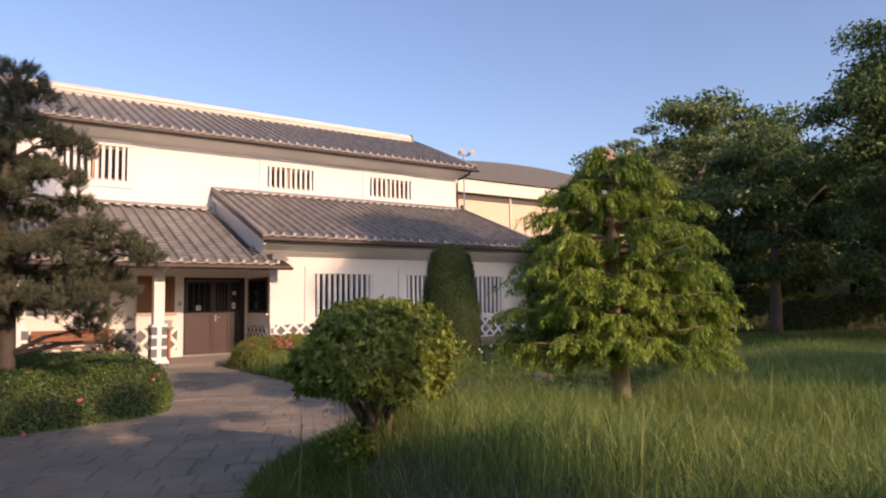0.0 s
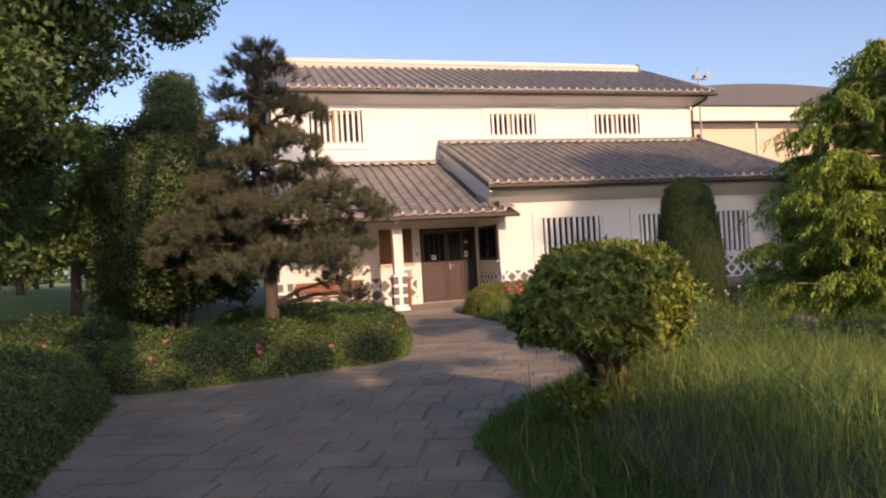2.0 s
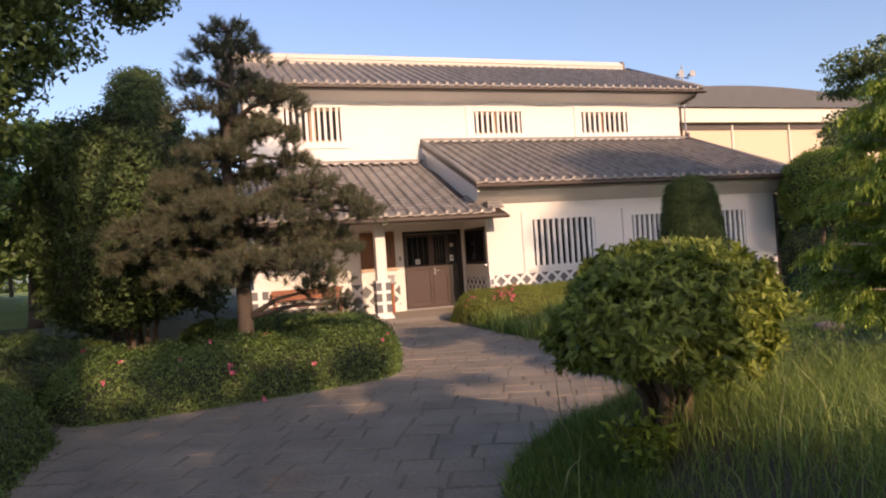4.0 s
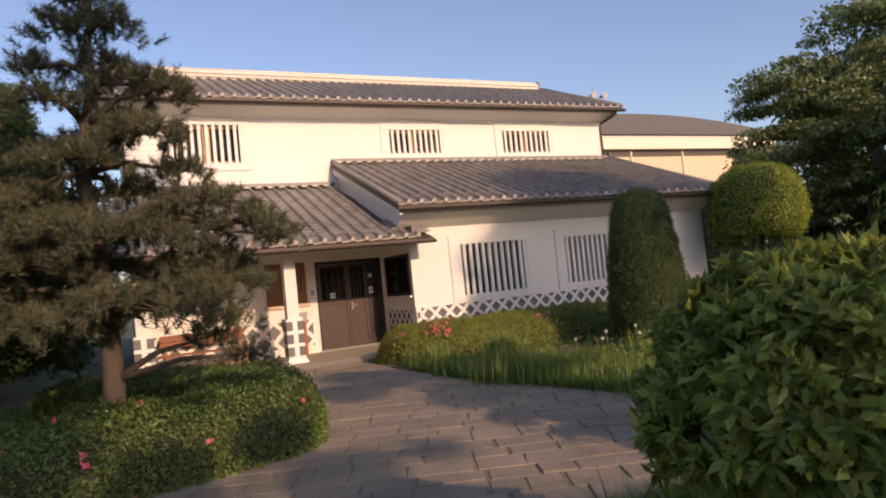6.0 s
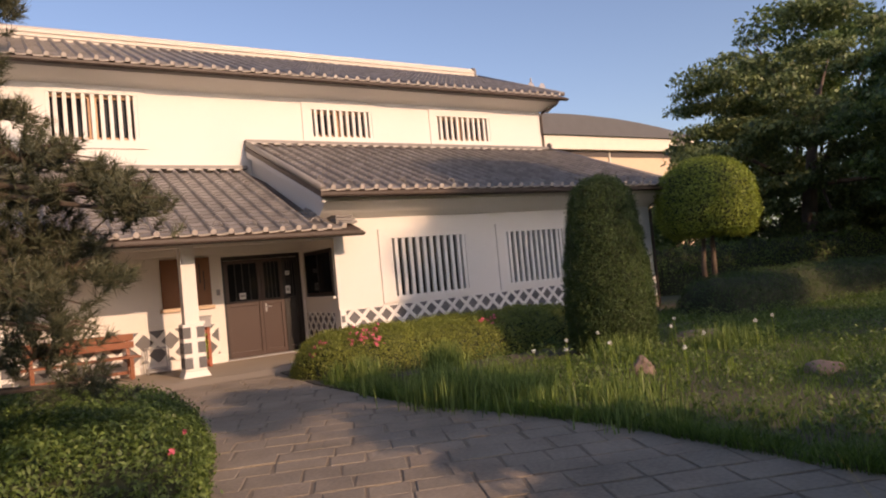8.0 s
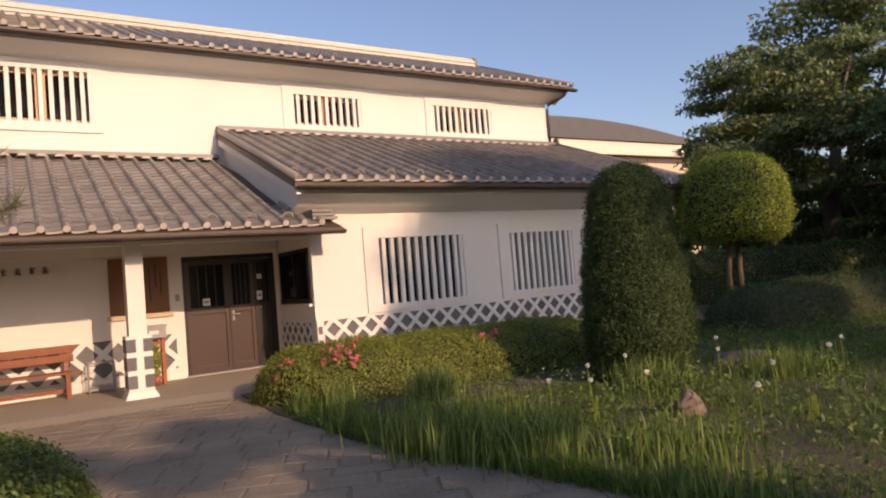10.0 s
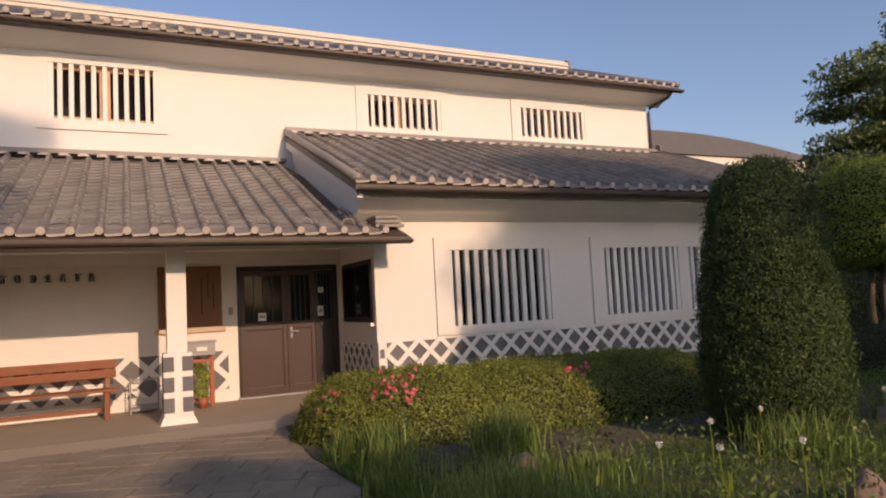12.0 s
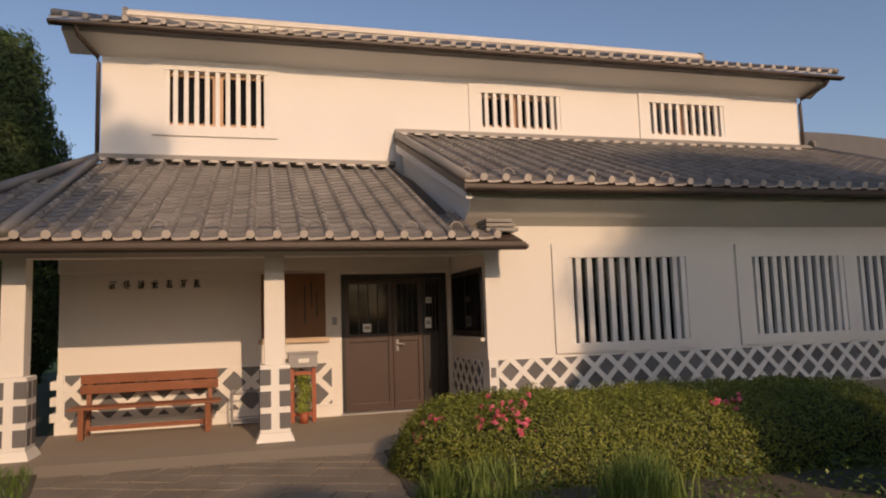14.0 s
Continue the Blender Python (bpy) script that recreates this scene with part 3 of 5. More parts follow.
end_tile(9.4, 7.66, 8.42, 1.0)
end_tile(-5.95, 7.66, 8.42, 1.0, math.pi)
end_tile(9.28, 3.75, 4.96, 0.6)


def wall_flashing(x0, x1, z):
    """Flat courses along the wall with a white mortar lump over every roll."""
    f = part("wall_course", bx(x0, x1, 3.66, 3.898, z + 0.055, z + 0.10), TILE_J, house)
    part("wall_course", bx(x0, x1, 3.72, 3.897, z + 0.104, z + 0.145), TILE_J, f)
    n = int((x1 - x0) / TW)
    for k in range(n):
        c = x0 + (k + 0.45) * TW
        bm = bmesh.new()
        prof = [(c + 0.10 * math.cos(a), z + 0.012 + 0.045 * math.sin(a)) for a in np.linspace(0, math.pi, 7)]
        a = [bm.verts.new((u, 3.64, w)) for u, w in prof]
        b = [bm.verts.new((u, 3.80, w)) for u, w in prof]
        bm.faces.new(a)
        for i in range(6):
            bm.faces.new((a[i], a[i + 1], b[i + 1], b[i]))
        part("mortar_lump", bm, MORTAR_CAPS, f)


wall_flashing(-5.7, -0.46, 4.33)
wall_flashing(-0.44, 9.2, 4.97)
# verge of the wing roof over the porch: plastered side and gable wall
part("verge", prism_x(bmesh.new(), -0.42, -0.34, [(-0.62, 2.98), (3.88, 4.7), (3.88, 4.93), (-0.62, 3.16)]), PLASTER, house, "plastered verge under the roof edge")
part("gable_wall", prism_x(bmesh.new(), -0.3, 0.0, [(0.003, 2.55), (3.88, 2.9), (3.88, 4.72), (0.003, 3.2)]), PLASTER, house)
part("gable_wall", prism_x(bmesh.new(), 8.98, 9.196, [(0.23, 3.2), (3.88, 3.2), (3.88, 4.8), (0.23, 3.3)]), PLASTER, house)
for a, b in (((9.66, -0.66, 3.27), (9.24, 3.8, 5.05)), ((-0.40, -0.64, 3.25), (-0.40, 3.7, 4.98)), ((-6.95, -0.66, 2.52), (-5.68, 3.8, 4.42)), ((-5.62, -0.66, 2.54), (-5.66, 3.8, 4.42)), ((9.6, 3.22, 6.7), (9.6, 7.6, 8.55)), ((-6.22, 3.22, 6.7), (-6.22, 7.6, 8.55))):
    part("verge_roll", tube(bmesh.new(), [a, b], 0.07, 10), TILE_J, house, "", True)
bm = bmesh.new()
for z, w in ((2.58, 0.34), (2.64, 0.30), (2.70, 0.26)):
    box(bm, -0.12, -0.12 + w + 0.1, -0.5, -0.02, z, z + 0.045)
part("verge_stop", bm, TILE_J, house)
part("gable_end", prism_x(bmesh.new(), 8.86, 9.08, [(4.2, 6.7), (11.1, 6.7), (7.66, 8.3)]), PLASTER, house)
part("gable_end", prism_x(bmesh.new(), -5.62, -5.4, [(4.2, 6.7), (11.1, 6.7), (7.66, 8.3)]), PLASTER, house)
part("base_course", bx(0.0, 9.24, -0.05, -0.001, 0.0, 0.28, 0.01), CONC, house)
part("corner_strip", bx(0.0, 0.12, -0.04, -0.001, 0.29, 0.9), TRIM, house)
for z in (0.42, 0.66):
    part("wall_tile", bx(0.02, 0.09, -0.046, -0.041, z, z + 0.13), NAMAKO, house)

for z in (0.22, 0.44, 0.66):
    part("corner_block", bx(-5.76, -5.681, LOWY - 0.04, LOWY + 0.2, z, z + 0.12, 0.008), TRIM, house)
part("corner_strip", bx(-5.68, -5.6, LOWY - 0.034, LOWY - 0.001, 0.06, 0.87), TRIM, house)
part("base_course", bx(-5.7, -1.8, LOWY - 0.05, LOWY - 0.001, 0.04, 0.215, 0.01), TRIM, house)
# sign letters that cannot be read: plain bars
sign = thing("wall_sign", -4.43, LOWY, 2.1, "row of dark raised characters on the plaster wall", "sign")
strokes = random.Random(4)
for k in range(7):
    c = -5.0 + k * 0.19
    bm = bmesh.new()
    for j in range(4):
        w, off = strokes.uniform(0.02, 0.05), strokes.uniform(-0.012, 0.012)
        box(bm, c + off - w, c + off + w, LOWY - 0.022, LOWY - 0.001, 2.045 + j * 0.031, 2.056 + j * 0.031)
    for j in range(2):
        off, z = strokes.uniform(-0.035, 0.035), strokes.uniform(2.03, 2.07)
        box(bm, c + off - 0.006, c + off + 0.006, LOWY - 0.020, LOWY - 0.001, z, z + strokes.uniform(0.05, 0.1))
    part("character", bm, INK, sign)

# ---- door ----
DR = LOWY + 0.04
door = thing("door_1", -0.9, LOWY, 0.05, "dark brown double door with glazed upper half", "door", "", "structure")
fr = bmesh.new()
for a in ((-1.76, -1.7, 0.05, 2.2), (-0.12, -0.06, 0.05, 2.2), (-1.7, -0.12, 2.12, 2.2)):
    box(fr, a[0], a[1], DR, DR + 0.12, a[2], a[3])
part("door_frame", fr, DARK, door)
part("threshold", bx(-1.78, -0.06, LOWY - 0.08, LOWY + 0.2, 0.045, 0.075), GREY, door)


def leaf_door(a, b, mat, handle=None):
    d = part("door_leaf", bx(a, b, DR + 0.04, DR + 0.075, 0.08, 1.24, 0.004), mat, door, "brown panelled door leaf")
    st = bmesh.new()
    for q in ((a, a + 0.07, 0.08, 2.11), (b - 0.07, b, 0.08, 2.11), (a + 0.07, b - 0.07, 0.08, 0.2), (a + 0.07, b - 0.07, 1.14, 1.26)):
        box(st, q[0], q[1], DR + 0.012, DR + 0.06, q[2], q[3], 0.004)
    part("stile", st, mat, d)
    part("top_rail", bx(a + 0.07, b - 0.07, DR + 0.012, DR + 0.06, 2.04, 2.11), mat, d)
    part("glass", bx(a + 0.07, b - 0.07, DR + 0.035, DR + 0.045, 1.26, 2.04), GLASS, d, "dark door glass")
    for k in range(1, 4):
        x = a + 0.07 + (b - a - 0.14) * k / 4
        part("glazing_bar", bx(x - 0.008, x + 0.008, DR + 0.02, DR + 0.034, 1.26, 2.04), DARK, d)
    if handle:
        h = part("handle", tube(bmesh.new(), [(handle, DR, 1.09), (handle, DR - 0.045, 1.09), (handle + 0.11, DR - 0.05, 1.085)], 0.011, 8), GREY, d, "steel lever handle", True)
        part("handle_plate", bx(handle - 0.02, handle + 0.02, DR + 0.0, DR + 0.011, 0.98, 1.16, 0.004), GREY, h)


leaf_door(-1.70, -0.95, DOOR)
leaf_door(-0.945, -0.47, DOOR, -0.88)
leaf_door(-0.465, -0.12, DARK)
part("hall_floor", bx(-5.3, 0.0, LOWY + 0.25, UPY, 0.0, 0.04), CONC, house)
for x, z, w, h in ((-1.42, 1.29, 0.13, 0.13), (-0.42, 1.32, 0.10, 0.17), (-0.40, 1.72, 0.09, 0.09)):
    p = tagged(part("paper_notice", bx(x, x + w, DR + 0.002, DR + 0.011, z, z + h), PAPER), "small white paper notice stuck on the door", "notice", "door notices")
    part("text_block", bx(x + 0.02, x + w - 0.02, DR, DR + 0.0016, z + h * 0.35, z + h * 0.7), GREY, p)
# side window on the return wall
sw = part("side_window", bx(-0.028, -0.002, 0.12, 1.62, 1.2, 2.16), DARK, house, "dark glazed side panel")
part("glass", bx(-0.034, -0.0285, 0.2, 0.84, 1.28, 2.08), GLASS, sw)
part("glass", bx(-0.034, -0.0285, 0.9, 1.54, 1.28, 2.08), GLASS, sw)
part("sill", bx(-0.07, -0.001, 0.08, 1.66, 1.14, 1.19, 0.006), PLASTER, sw)

# wooden board on the back wall
board = thing("wooden_board", -2.47, LOWY, 1.2, "brown wooden board with faint carved marks on the porch wall", "board")
part("panel", bx(-2.95, -2.0, LOWY - 0.03, LOWY - 0.001, 1.25, 2.22, 0.005), BOARD, board)
part("sill", bx(-3.0, -1.95, LOWY - 0.05, LOWY - 0.001, 1.17, 1.245, 0.006), TAN, board)
mk = bmesh.new()
for x, z0, z1 in ((-2.32, 1.45, 2.05), (-2.22, 1.7, 2.1), (-2.14, 1.55, 1.95)):
    box(mk, x, x + 0.02, LOWY - 0.034, LOWY - 0.03, z0, z1)
part("carved_mark", mk, INK, board)
sw2 = thing("wall_switch", -1.86, LOWY, 1.45, "small grey box fixed beside the door", "box")
part("case", bx(-1.90, -1.83, LOWY - 0.04, LOWY - 0.001, 1.42, 1.54, 0.006), GREY, sw2)

# ---- bench ----
bench = thing("bench", -4.45, 1.35, 0.05, "reddish brown slatted wooden bench on the porch", "bench")
for k in range(4):
    y = 1.06 + k * 0.105
    part("seat_slat", bx(-5.38, -3.5, y, y + 0.09, 0.435, 0.465, 0.008), WOOD, bench)
part("backrest", bx(-5.33, -3.55, 1.52, 1.555, 0.60, 0.72, 0.01), WOOD, bench)
part("backrest", bx(-5.33, -3.55, 1.54, 1.575, 0.735, 0.865, 0.01), WOOD, bench)
for x in (-5.22, -3.66):
    part("leg", bx(x - 0.035, x + 0.035, 1.08, 1.15, 0.05, 0.433, 0.008), WOOD, bench)
    bl = bmesh.new()
    beam(bl, (x, 1.47, 0.05), (x, 1.60, 0.86), 0.06, 0.05, (0, 1, 0))
    part("leg", bl, WOOD, bench)
    part("side_rail", bx(x - 0.025, x + 0.025, 1.151, 1.45, 0.36, 0.43, 0.006), WOOD, bench)
part("stretcher", bx(-5.19, -3.69, 1.27, 1.31, 0.14, 0.2, 0.008), WOOD, bench)

# ---- letter box on its stand with climbing plant ----
mb = thing("letter_box", -2.37, 1.45, 0.05, "grey metal letter box on a reddish wooden stand", "letter box")
part("box", bx(-2.58, -2.17, 1.28, 1.52, 0.83, 1.02, 0.012), GREY, mb)
part("lid", bx(-2.60, -2.15, 1.26, 1.54, 1.022, 1.05, 0.01), GREY, mb)
part("name_plate", bx(-2.44, -2.29, 1.272, 1.279, 0.9, 0.96), PAPER, mb)
for x in (-2.53, -2.22):
    part("leg", bx(x - 0.03, x + 0.03, 1.34, 1.40, 0.05, 0.829, 0.006), RED, mb)
    part("leg", bx(x - 0.03, x + 0.03, 1.44, 1.50, 0.05, 0.829, 0.006), RED, mb)
for z in (0.14, 0.72):
    part("rail", bx(-2.498, -2.252, 1.35, 1.39, z, z + 0.05), RED, mb)
pl = thing("potted_ivy", -2.37, 1.28, 0.05, "green climbing plant in a small clay pot before the letter box", "plant")
part("pot", tube(bmesh.new(), [(-2.37, 1.25, 0.05), (-2.37, 1.25, 0.2)], [0.055, 0.08], 12), RED, pl, "", True)
c = np.column_stack([RNG.normal(-2.37, 0.05, 500), RNG.normal(1.26, 0.03, 500), RNG.uniform(0.2, 0.72, 500)])
mesh_arrays("foliage", *leaves(c, np.tile([0, -1.0, 0.4], (500, 1)), 0.05, 0.03), BUSH, pl)

st = thing("umbrella_stand", -3.15, 1.45, 0.05, "small grey metal umbrella stand behind the pillar", "stand")
for x in (-3.36, -2.98):
    for y in (1.36, 1.6):
        part("leg", tube(bmesh.new(), [(x, y, 0.05), (x, y, 0.55)], 0.011, 6), GREY, st)
for z in (0.15, 0.53):
    bm = bmesh.new()
    for a, b in (((-3.36, 1.36, z), (-2.98, 1.36, z)), ((-3.36, 1.6, z), (-2.98, 1.6, z)), ((-3.36, 1.36, z), (-3.36, 1.6, z)), ((-2.98, 1.36, z), (-2.98, 1.6, z))):
        tube(bm, [a, b], 0.009, 6)
    part("rail", bm, GREY, st)
part("drip_tray", bx(-3.35, -2.99, 1.37, 1.59, 0.09, 0.12, 0.004), GREY, st)

# ---- neighbour building with the curved roof ----
ware = thing("curved_roof_hall", 46, 44, 0, "tan walled hall with a cream band and a dark curved roof", "building")
part("wall", bx(25, 67, 42, 42.6, 0, 12.7), TAN, ware)
part("eave_shadow_band", bx(24.8, 67.2, 41.9, 42.5, 12.704, 13.4), BROWN, ware)
part("cream_band", bx(24.5, 67.5, 41.3, 42.3, 13.404, 14.9), CREAM, ware)
bm = bmesh.new()
prof = [(24.2 + 43.6 * k / 24, 14.904 + 2.25 * math.sin(math.pi * k / 24) ** 0.8) for k in range(25)]
a = [bm.verts.new((x, 41.0, z)) for x, z in prof]
b = [bm.verts.new((x, 74.0, z)) for x, z in prof]
bm.faces.new(a)
for k in range(24):
    bm.faces.new((a[k], b[k], b[k + 1], a[k + 1]))
part("curved_roof", bm, material("hall_roof", (0.10, 0.10, 0.105), 0.8, 0.15, 1.0, 20, 0.1), ware, "dark curved roof")
for x in (52.5, 45.0):
    part("downpipe", tube(bmesh.new(), [(x, 41.9, 0), (x, 41.9, 13.3)], 0.12, 8), CREAM, ware)
pole = thing("loudspeaker_pole", 13.6, 9.3, 0, "thin pole with small loudspeakers behind the house", "pole")
part("mast", tube(bmesh.new(), [(13.6, 9.3, 0), (13.6, 9.3, 9.3)], [0.06, 0.035], 8), GREY, pole)
part("crossbar", tube(bmesh.new(), [(13.25, 9.3, 8.75), (13.95, 9.3, 8.75)], 0.03, 6), GREY, pole)
for x in (13.3, 13.9):
    part("loudspeaker", tube(bmesh.new(), [(x, 9.3, 8.85), (x, 9.05, 8.86), (x, 8.95, 8.86)], [0.05, 0.09, 0.16], 10), GREY, pole)

far_house = thing("white_house", 31, -5, 0, "distant low white house behind the trees", "building")
part("wall", bx(27, 36, -9, -1, 0, 3.4), PLASTER, far_house)
part("roof", polygon_prism(bmesh.new(), [(26.4, -9.6), (36.6, -9.6), (36.6, -0.4), (26.4, -0.4)], 3.404, 3.8), TILE_J, far_house)
for y in (-7.5, -4.2):
    part("window", bx(26.96, 26.998, y, y + 1.6, 1.0, 2.3), GLASS, far_house)


# ---- greenery ----
def revolve_shrub(name, x, y, prof, label, mat, n, leaf, wob=0.06, seed=0, stems=(), rough=0.03, category="shrub", spread=0.6):
    """A clipped shrub: leaves over a turned profile of (z, r) with an uneven outline, over a solid core coloured dark
    as inner shade, on stems.
    """
    ob = thing(name, x, y, 0, label, category)
    z = np.array([p[0] for p in prof], float)
    r = np.array([p[1] for p in prof], float)
    seg = np.hypot(np.diff(z), np.diff(r))
    w = seg * (r[:-1] + r[1:]) / 2 + 1e-6
    k = RNG.choice(len(seg), n, p=w / w.sum())
    t = RNG.random(n)
    zz = z[k] + t * (z[k + 1] - z[k])
    rr = r[k] + t * (r[k + 1] - r[k])
    a = RNG.uniform(0, 2 * np.pi, n)
    nr, nz = (z[k + 1] - z[k]) / seg[k], -(r[k + 1] - r[k]) / seg[k]
    N = np.column_stack([nr * np.cos(a), nr * np.sin(a), nz])
    P = np.column_stack([rr * np.cos(a), rr * np.sin(a), zz])
    lump = fbm(P + seed, 2.6 / max(r.max(), 0.5)) + 0.6 * fbm(P + seed, 7.0 / max(r.max(), 0.5))
    C = P + N * ((lump * wob * r.max())[:, None] + RNG.normal(0, rough, (n, 1))) + np.array([x, y, 0])
    C[:, 2] = np.maximum(C[:, 2], 0.02)
    mesh_arrays("foliage", *leaves(C, N, *leaf, spread), mat, ob)
    vs, fs, m = [], [], 20
    for i in range(len(z)):
        for j in range(m):
            b = 2 * math.pi * j / m
            q = max(r[i] - 0.07 * r.max() - 0.03, 0.0)
            vs.append((x + q * math.cos(b), y + q * math.sin(b), min(max(z[i], z.min() + 0.05), z.max() - 0.08)))
    for i in range(len(z) - 1):
        for j in range(m):
            fs.append((i * m + j, i * m + (j + 1) % m, (i + 1) * m + (j + 1) % m, (i + 1) * m + j))
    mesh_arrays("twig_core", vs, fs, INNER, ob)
    for pts, rad in stems:
        part("stem", tube(bmesh.new(), [(x + p, y + q, s) for p, q, s in pts], [rad * (1 - 0.4 * i / (len(pts) - 1)) for i in range(len(pts))], 7), BARK, ob, "", True)
    return ob


def leaves_along(base, dirs, length, width, facing=(0, 0, 1.0)):
    """Long pointed leaves that start at base and run along dirs, their faces towards facing, folded on the midrib and drooping at the tip."""
    n = len(base)
    d = dirs / (np.linalg.norm(dirs, axis=1)[:, None] + 1e-9)
    s = np.cross(d, unit(n) * 0.5 + facing)
    s /= np.linalg.norm(s, axis=1)[:, None] + 1e-9
    u = np.cross(s, d)
    L = (length * RNG.uniform(0.6, 1.25, n))[:, None]
    W = (width * RNG.uniform(0.7, 1.2, n))[:, None]
    mid = base + d * L * 0.5
    v = np.stack([base, mid + s * W * 0.5 + u * W * 0.15, base + d * L - u * L * 0.15, mid - s * W * 0.5 + u * W * 0.15], 1).reshape(-1, 3)
    return v, np.arange(n * 4).reshape(-1, 4)


def mound(x, y):
    """Height of the meadow's low mound, which rises from the path's edge."""
    d = line_distance(np.column_stack([np.atleast_1d(x), np.atleast_1d(y)]).astype(float), MEADOW_RIM)
    t = np.clip(d / 1.0, 0, 1)
    e = np.clip((np.atleast_1d(x) + 3.6) / 2.2, 0, 1)
    return 0.015 + 0.40 * t * t * (3 - 2 * t) * (1 - 0.55 * e * e * (3 - 2 * e))


MEADOW_RIM = [(-5.1, -23.0), (-5.05, -17.5), (-4.92, -13.7), (-4.8, -12.3), (-4.4, -11.65), (-3.6, -11.0), (-2.6, -11.1), (-1.2, -11.6), (0.0, -11.95), (2.6, -10.6), (8.5, -9.5)]


def round_bush(x, y, z0):
    """Lobed evergreen bush: rosettes of long leaves over an uneven dome, on a cluster of bare stems."""
    ob = thing("round_bush", x, y, z0, "rounded broad-leaved evergreen bush on bare stems in grass", "shrub")
    rs = np.random.default_rng(31)
    q = rs.normal(size=(2600, 3))
    q /= np.linalg.norm(q, axis=1)[:, None]
    q = q[q[:, 2] > -0.62][:1500]
    lump = 1 + 0.20 * fbm(q + 4.0, 1.7) + 0.16 * fbm(q + 9.0, 4.5)
    rad = np.where(q[:, 2:] > 0, [[0.585, 0.585, 0.47]], [[0.585, 0.585, 0.36]])
    mid = np.array([x, y, z0 + 0.60])
    c = mid + q * rad * lump[:, None] * rs.uniform(0.86, 1.04, (len(q), 1))
    k = 17
    base = np.repeat(c, k, 0) + rs.normal(0, 0.012, (len(c) * k, 3))
    out = np.repeat(q, k, 0)
    mesh_arrays("foliage", *leaves_along(base, out * 0.45 + [0, 0, 0.1] + unit(len(base)), 0.068, 0.027, out + [0, 0, 0.3]), BUSH, ob)
    inner = mid + q * rad * lump[:, None] * rs.uniform(0.45, 0.85, (len(q), 1))
    base = np.repeat(inner, 4, 0) + rs.normal(0, 0.03, (len(inner) * 4, 3))
    mesh_arrays("inner_foliage", *leaves_along(base, unit(len(base)), 0.085, 0.036), BUSH, ob)
    bm = bmesh.new()
    bmesh.ops.create_icosphere(bm, subdivisions=3, radius=1)
    for v in bm.verts:
        w = 0.72 + 0.16 * noise.noise(v.co * 1.7 + Vector((4, 4, 4)))
        v.co = Vector((x + v.co.x * 0.54 * w, y + v.co.y * 0.54 * w, z0 + 0.62 + v.co.z * (0.43 if v.co.z > 0 else 0.26) * w))
    # dark solid core: shade inside the bush put into its colour
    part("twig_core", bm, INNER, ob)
    for j in range(9):
        a = j * 0.7 + rs.uniform(-0.2, 0.2)
        r0, r1 = rs.uniform(0.02, 0.09), rs.uniform(0.2, 0.42)
        pts = [(x + r0 * math.cos(a), y + r0 * math.sin(a), z0 - 0.03), (x + (r0 + 0.05) * math.cos(a + 0.4), y + (r0 + 0.05) * math.sin(a + 0.4), z0 + 0.2), (x + r1 * math.cos(a), y + r1 * math.sin(a), z0 + 0.52)]
        part("stem", tube(bmesh.new(), pts, [rs.uniform(0.028, 0.05), 0.027, 0.014], 7), BARK, ob, "", True)
    part("stem", tube(bmesh.new(), [(x + 0.1, y - 0.02, z0 - 0.03), (x + 0.11, y - 0.03, z0 + 0.13), (x + 0.12, y - 0.02, z0 + 0.21)], [0.055, 0.045, 0.042], 9), PALEBARK, ob, "pale sawn-off stump of a stem", True)


round_bush(-4.02, -12.76, float(mound(-4.02, -12.76)[0]))
revolve_shrub("conifer_column", 2.37, -4.94, [(0.05, 0.58), (0.5, 0.65), (1.1, 0.63), (1.8, 0.55), (2.3, 0.47), (2.53, 0.37), (2.66, 0.22), (2.71, 0.0)],
              "clipped dark green columnar conifer", CONIFER, 70000, (0.04, 0.014), 0.07, 9, (), 0.03)
revolve_shrub("topiary_tree", 9.88, -1.33, [(1.95, 0.2), (1.75, 0.8), (1.88, 1.1), (2.3, 1.22), (2.85, 1.2), (3.25, 1.08), (3.52, 0.85), (3.7, 0.45), (3.75, 0.0)],
              "clipped mushroom-shaped topiary tree on two thin trunks", leaf_material("topiary_leaf", (0.19, 0.27, 0.04), (0.33, 0.41, 0.07)), 34000, (0.06, 0.028), 0.05, 5,
              [([(-0.35, 0, 0), (-0.3, 0.05, 1.0), (-0.2, 0, 2.0)], 0.08), ([(0.2, 0.1, 0), (0.12, 0.05, 1.0), (0.1, 0, 2.0)], 0.09)], 0.04, "tree")

revolve_shrub("low_juniper", -9.0, -6.9, [(0.02, 1.0), (0.3, 1.1), (0.55, 0.95), (0.74, 0.6), (0.82, 0.0)], "low spreading juniper between the hedges", CONIFER, 16000, (0.06, 0.02), 0.16, 31, (), 0.05)
# small leafy shoots under the round bush
sh = thing("leafy_shoot", -4.33, -12.98, 0.2, "low yellow-green leafy shoot at the foot of the bush", "shrub")
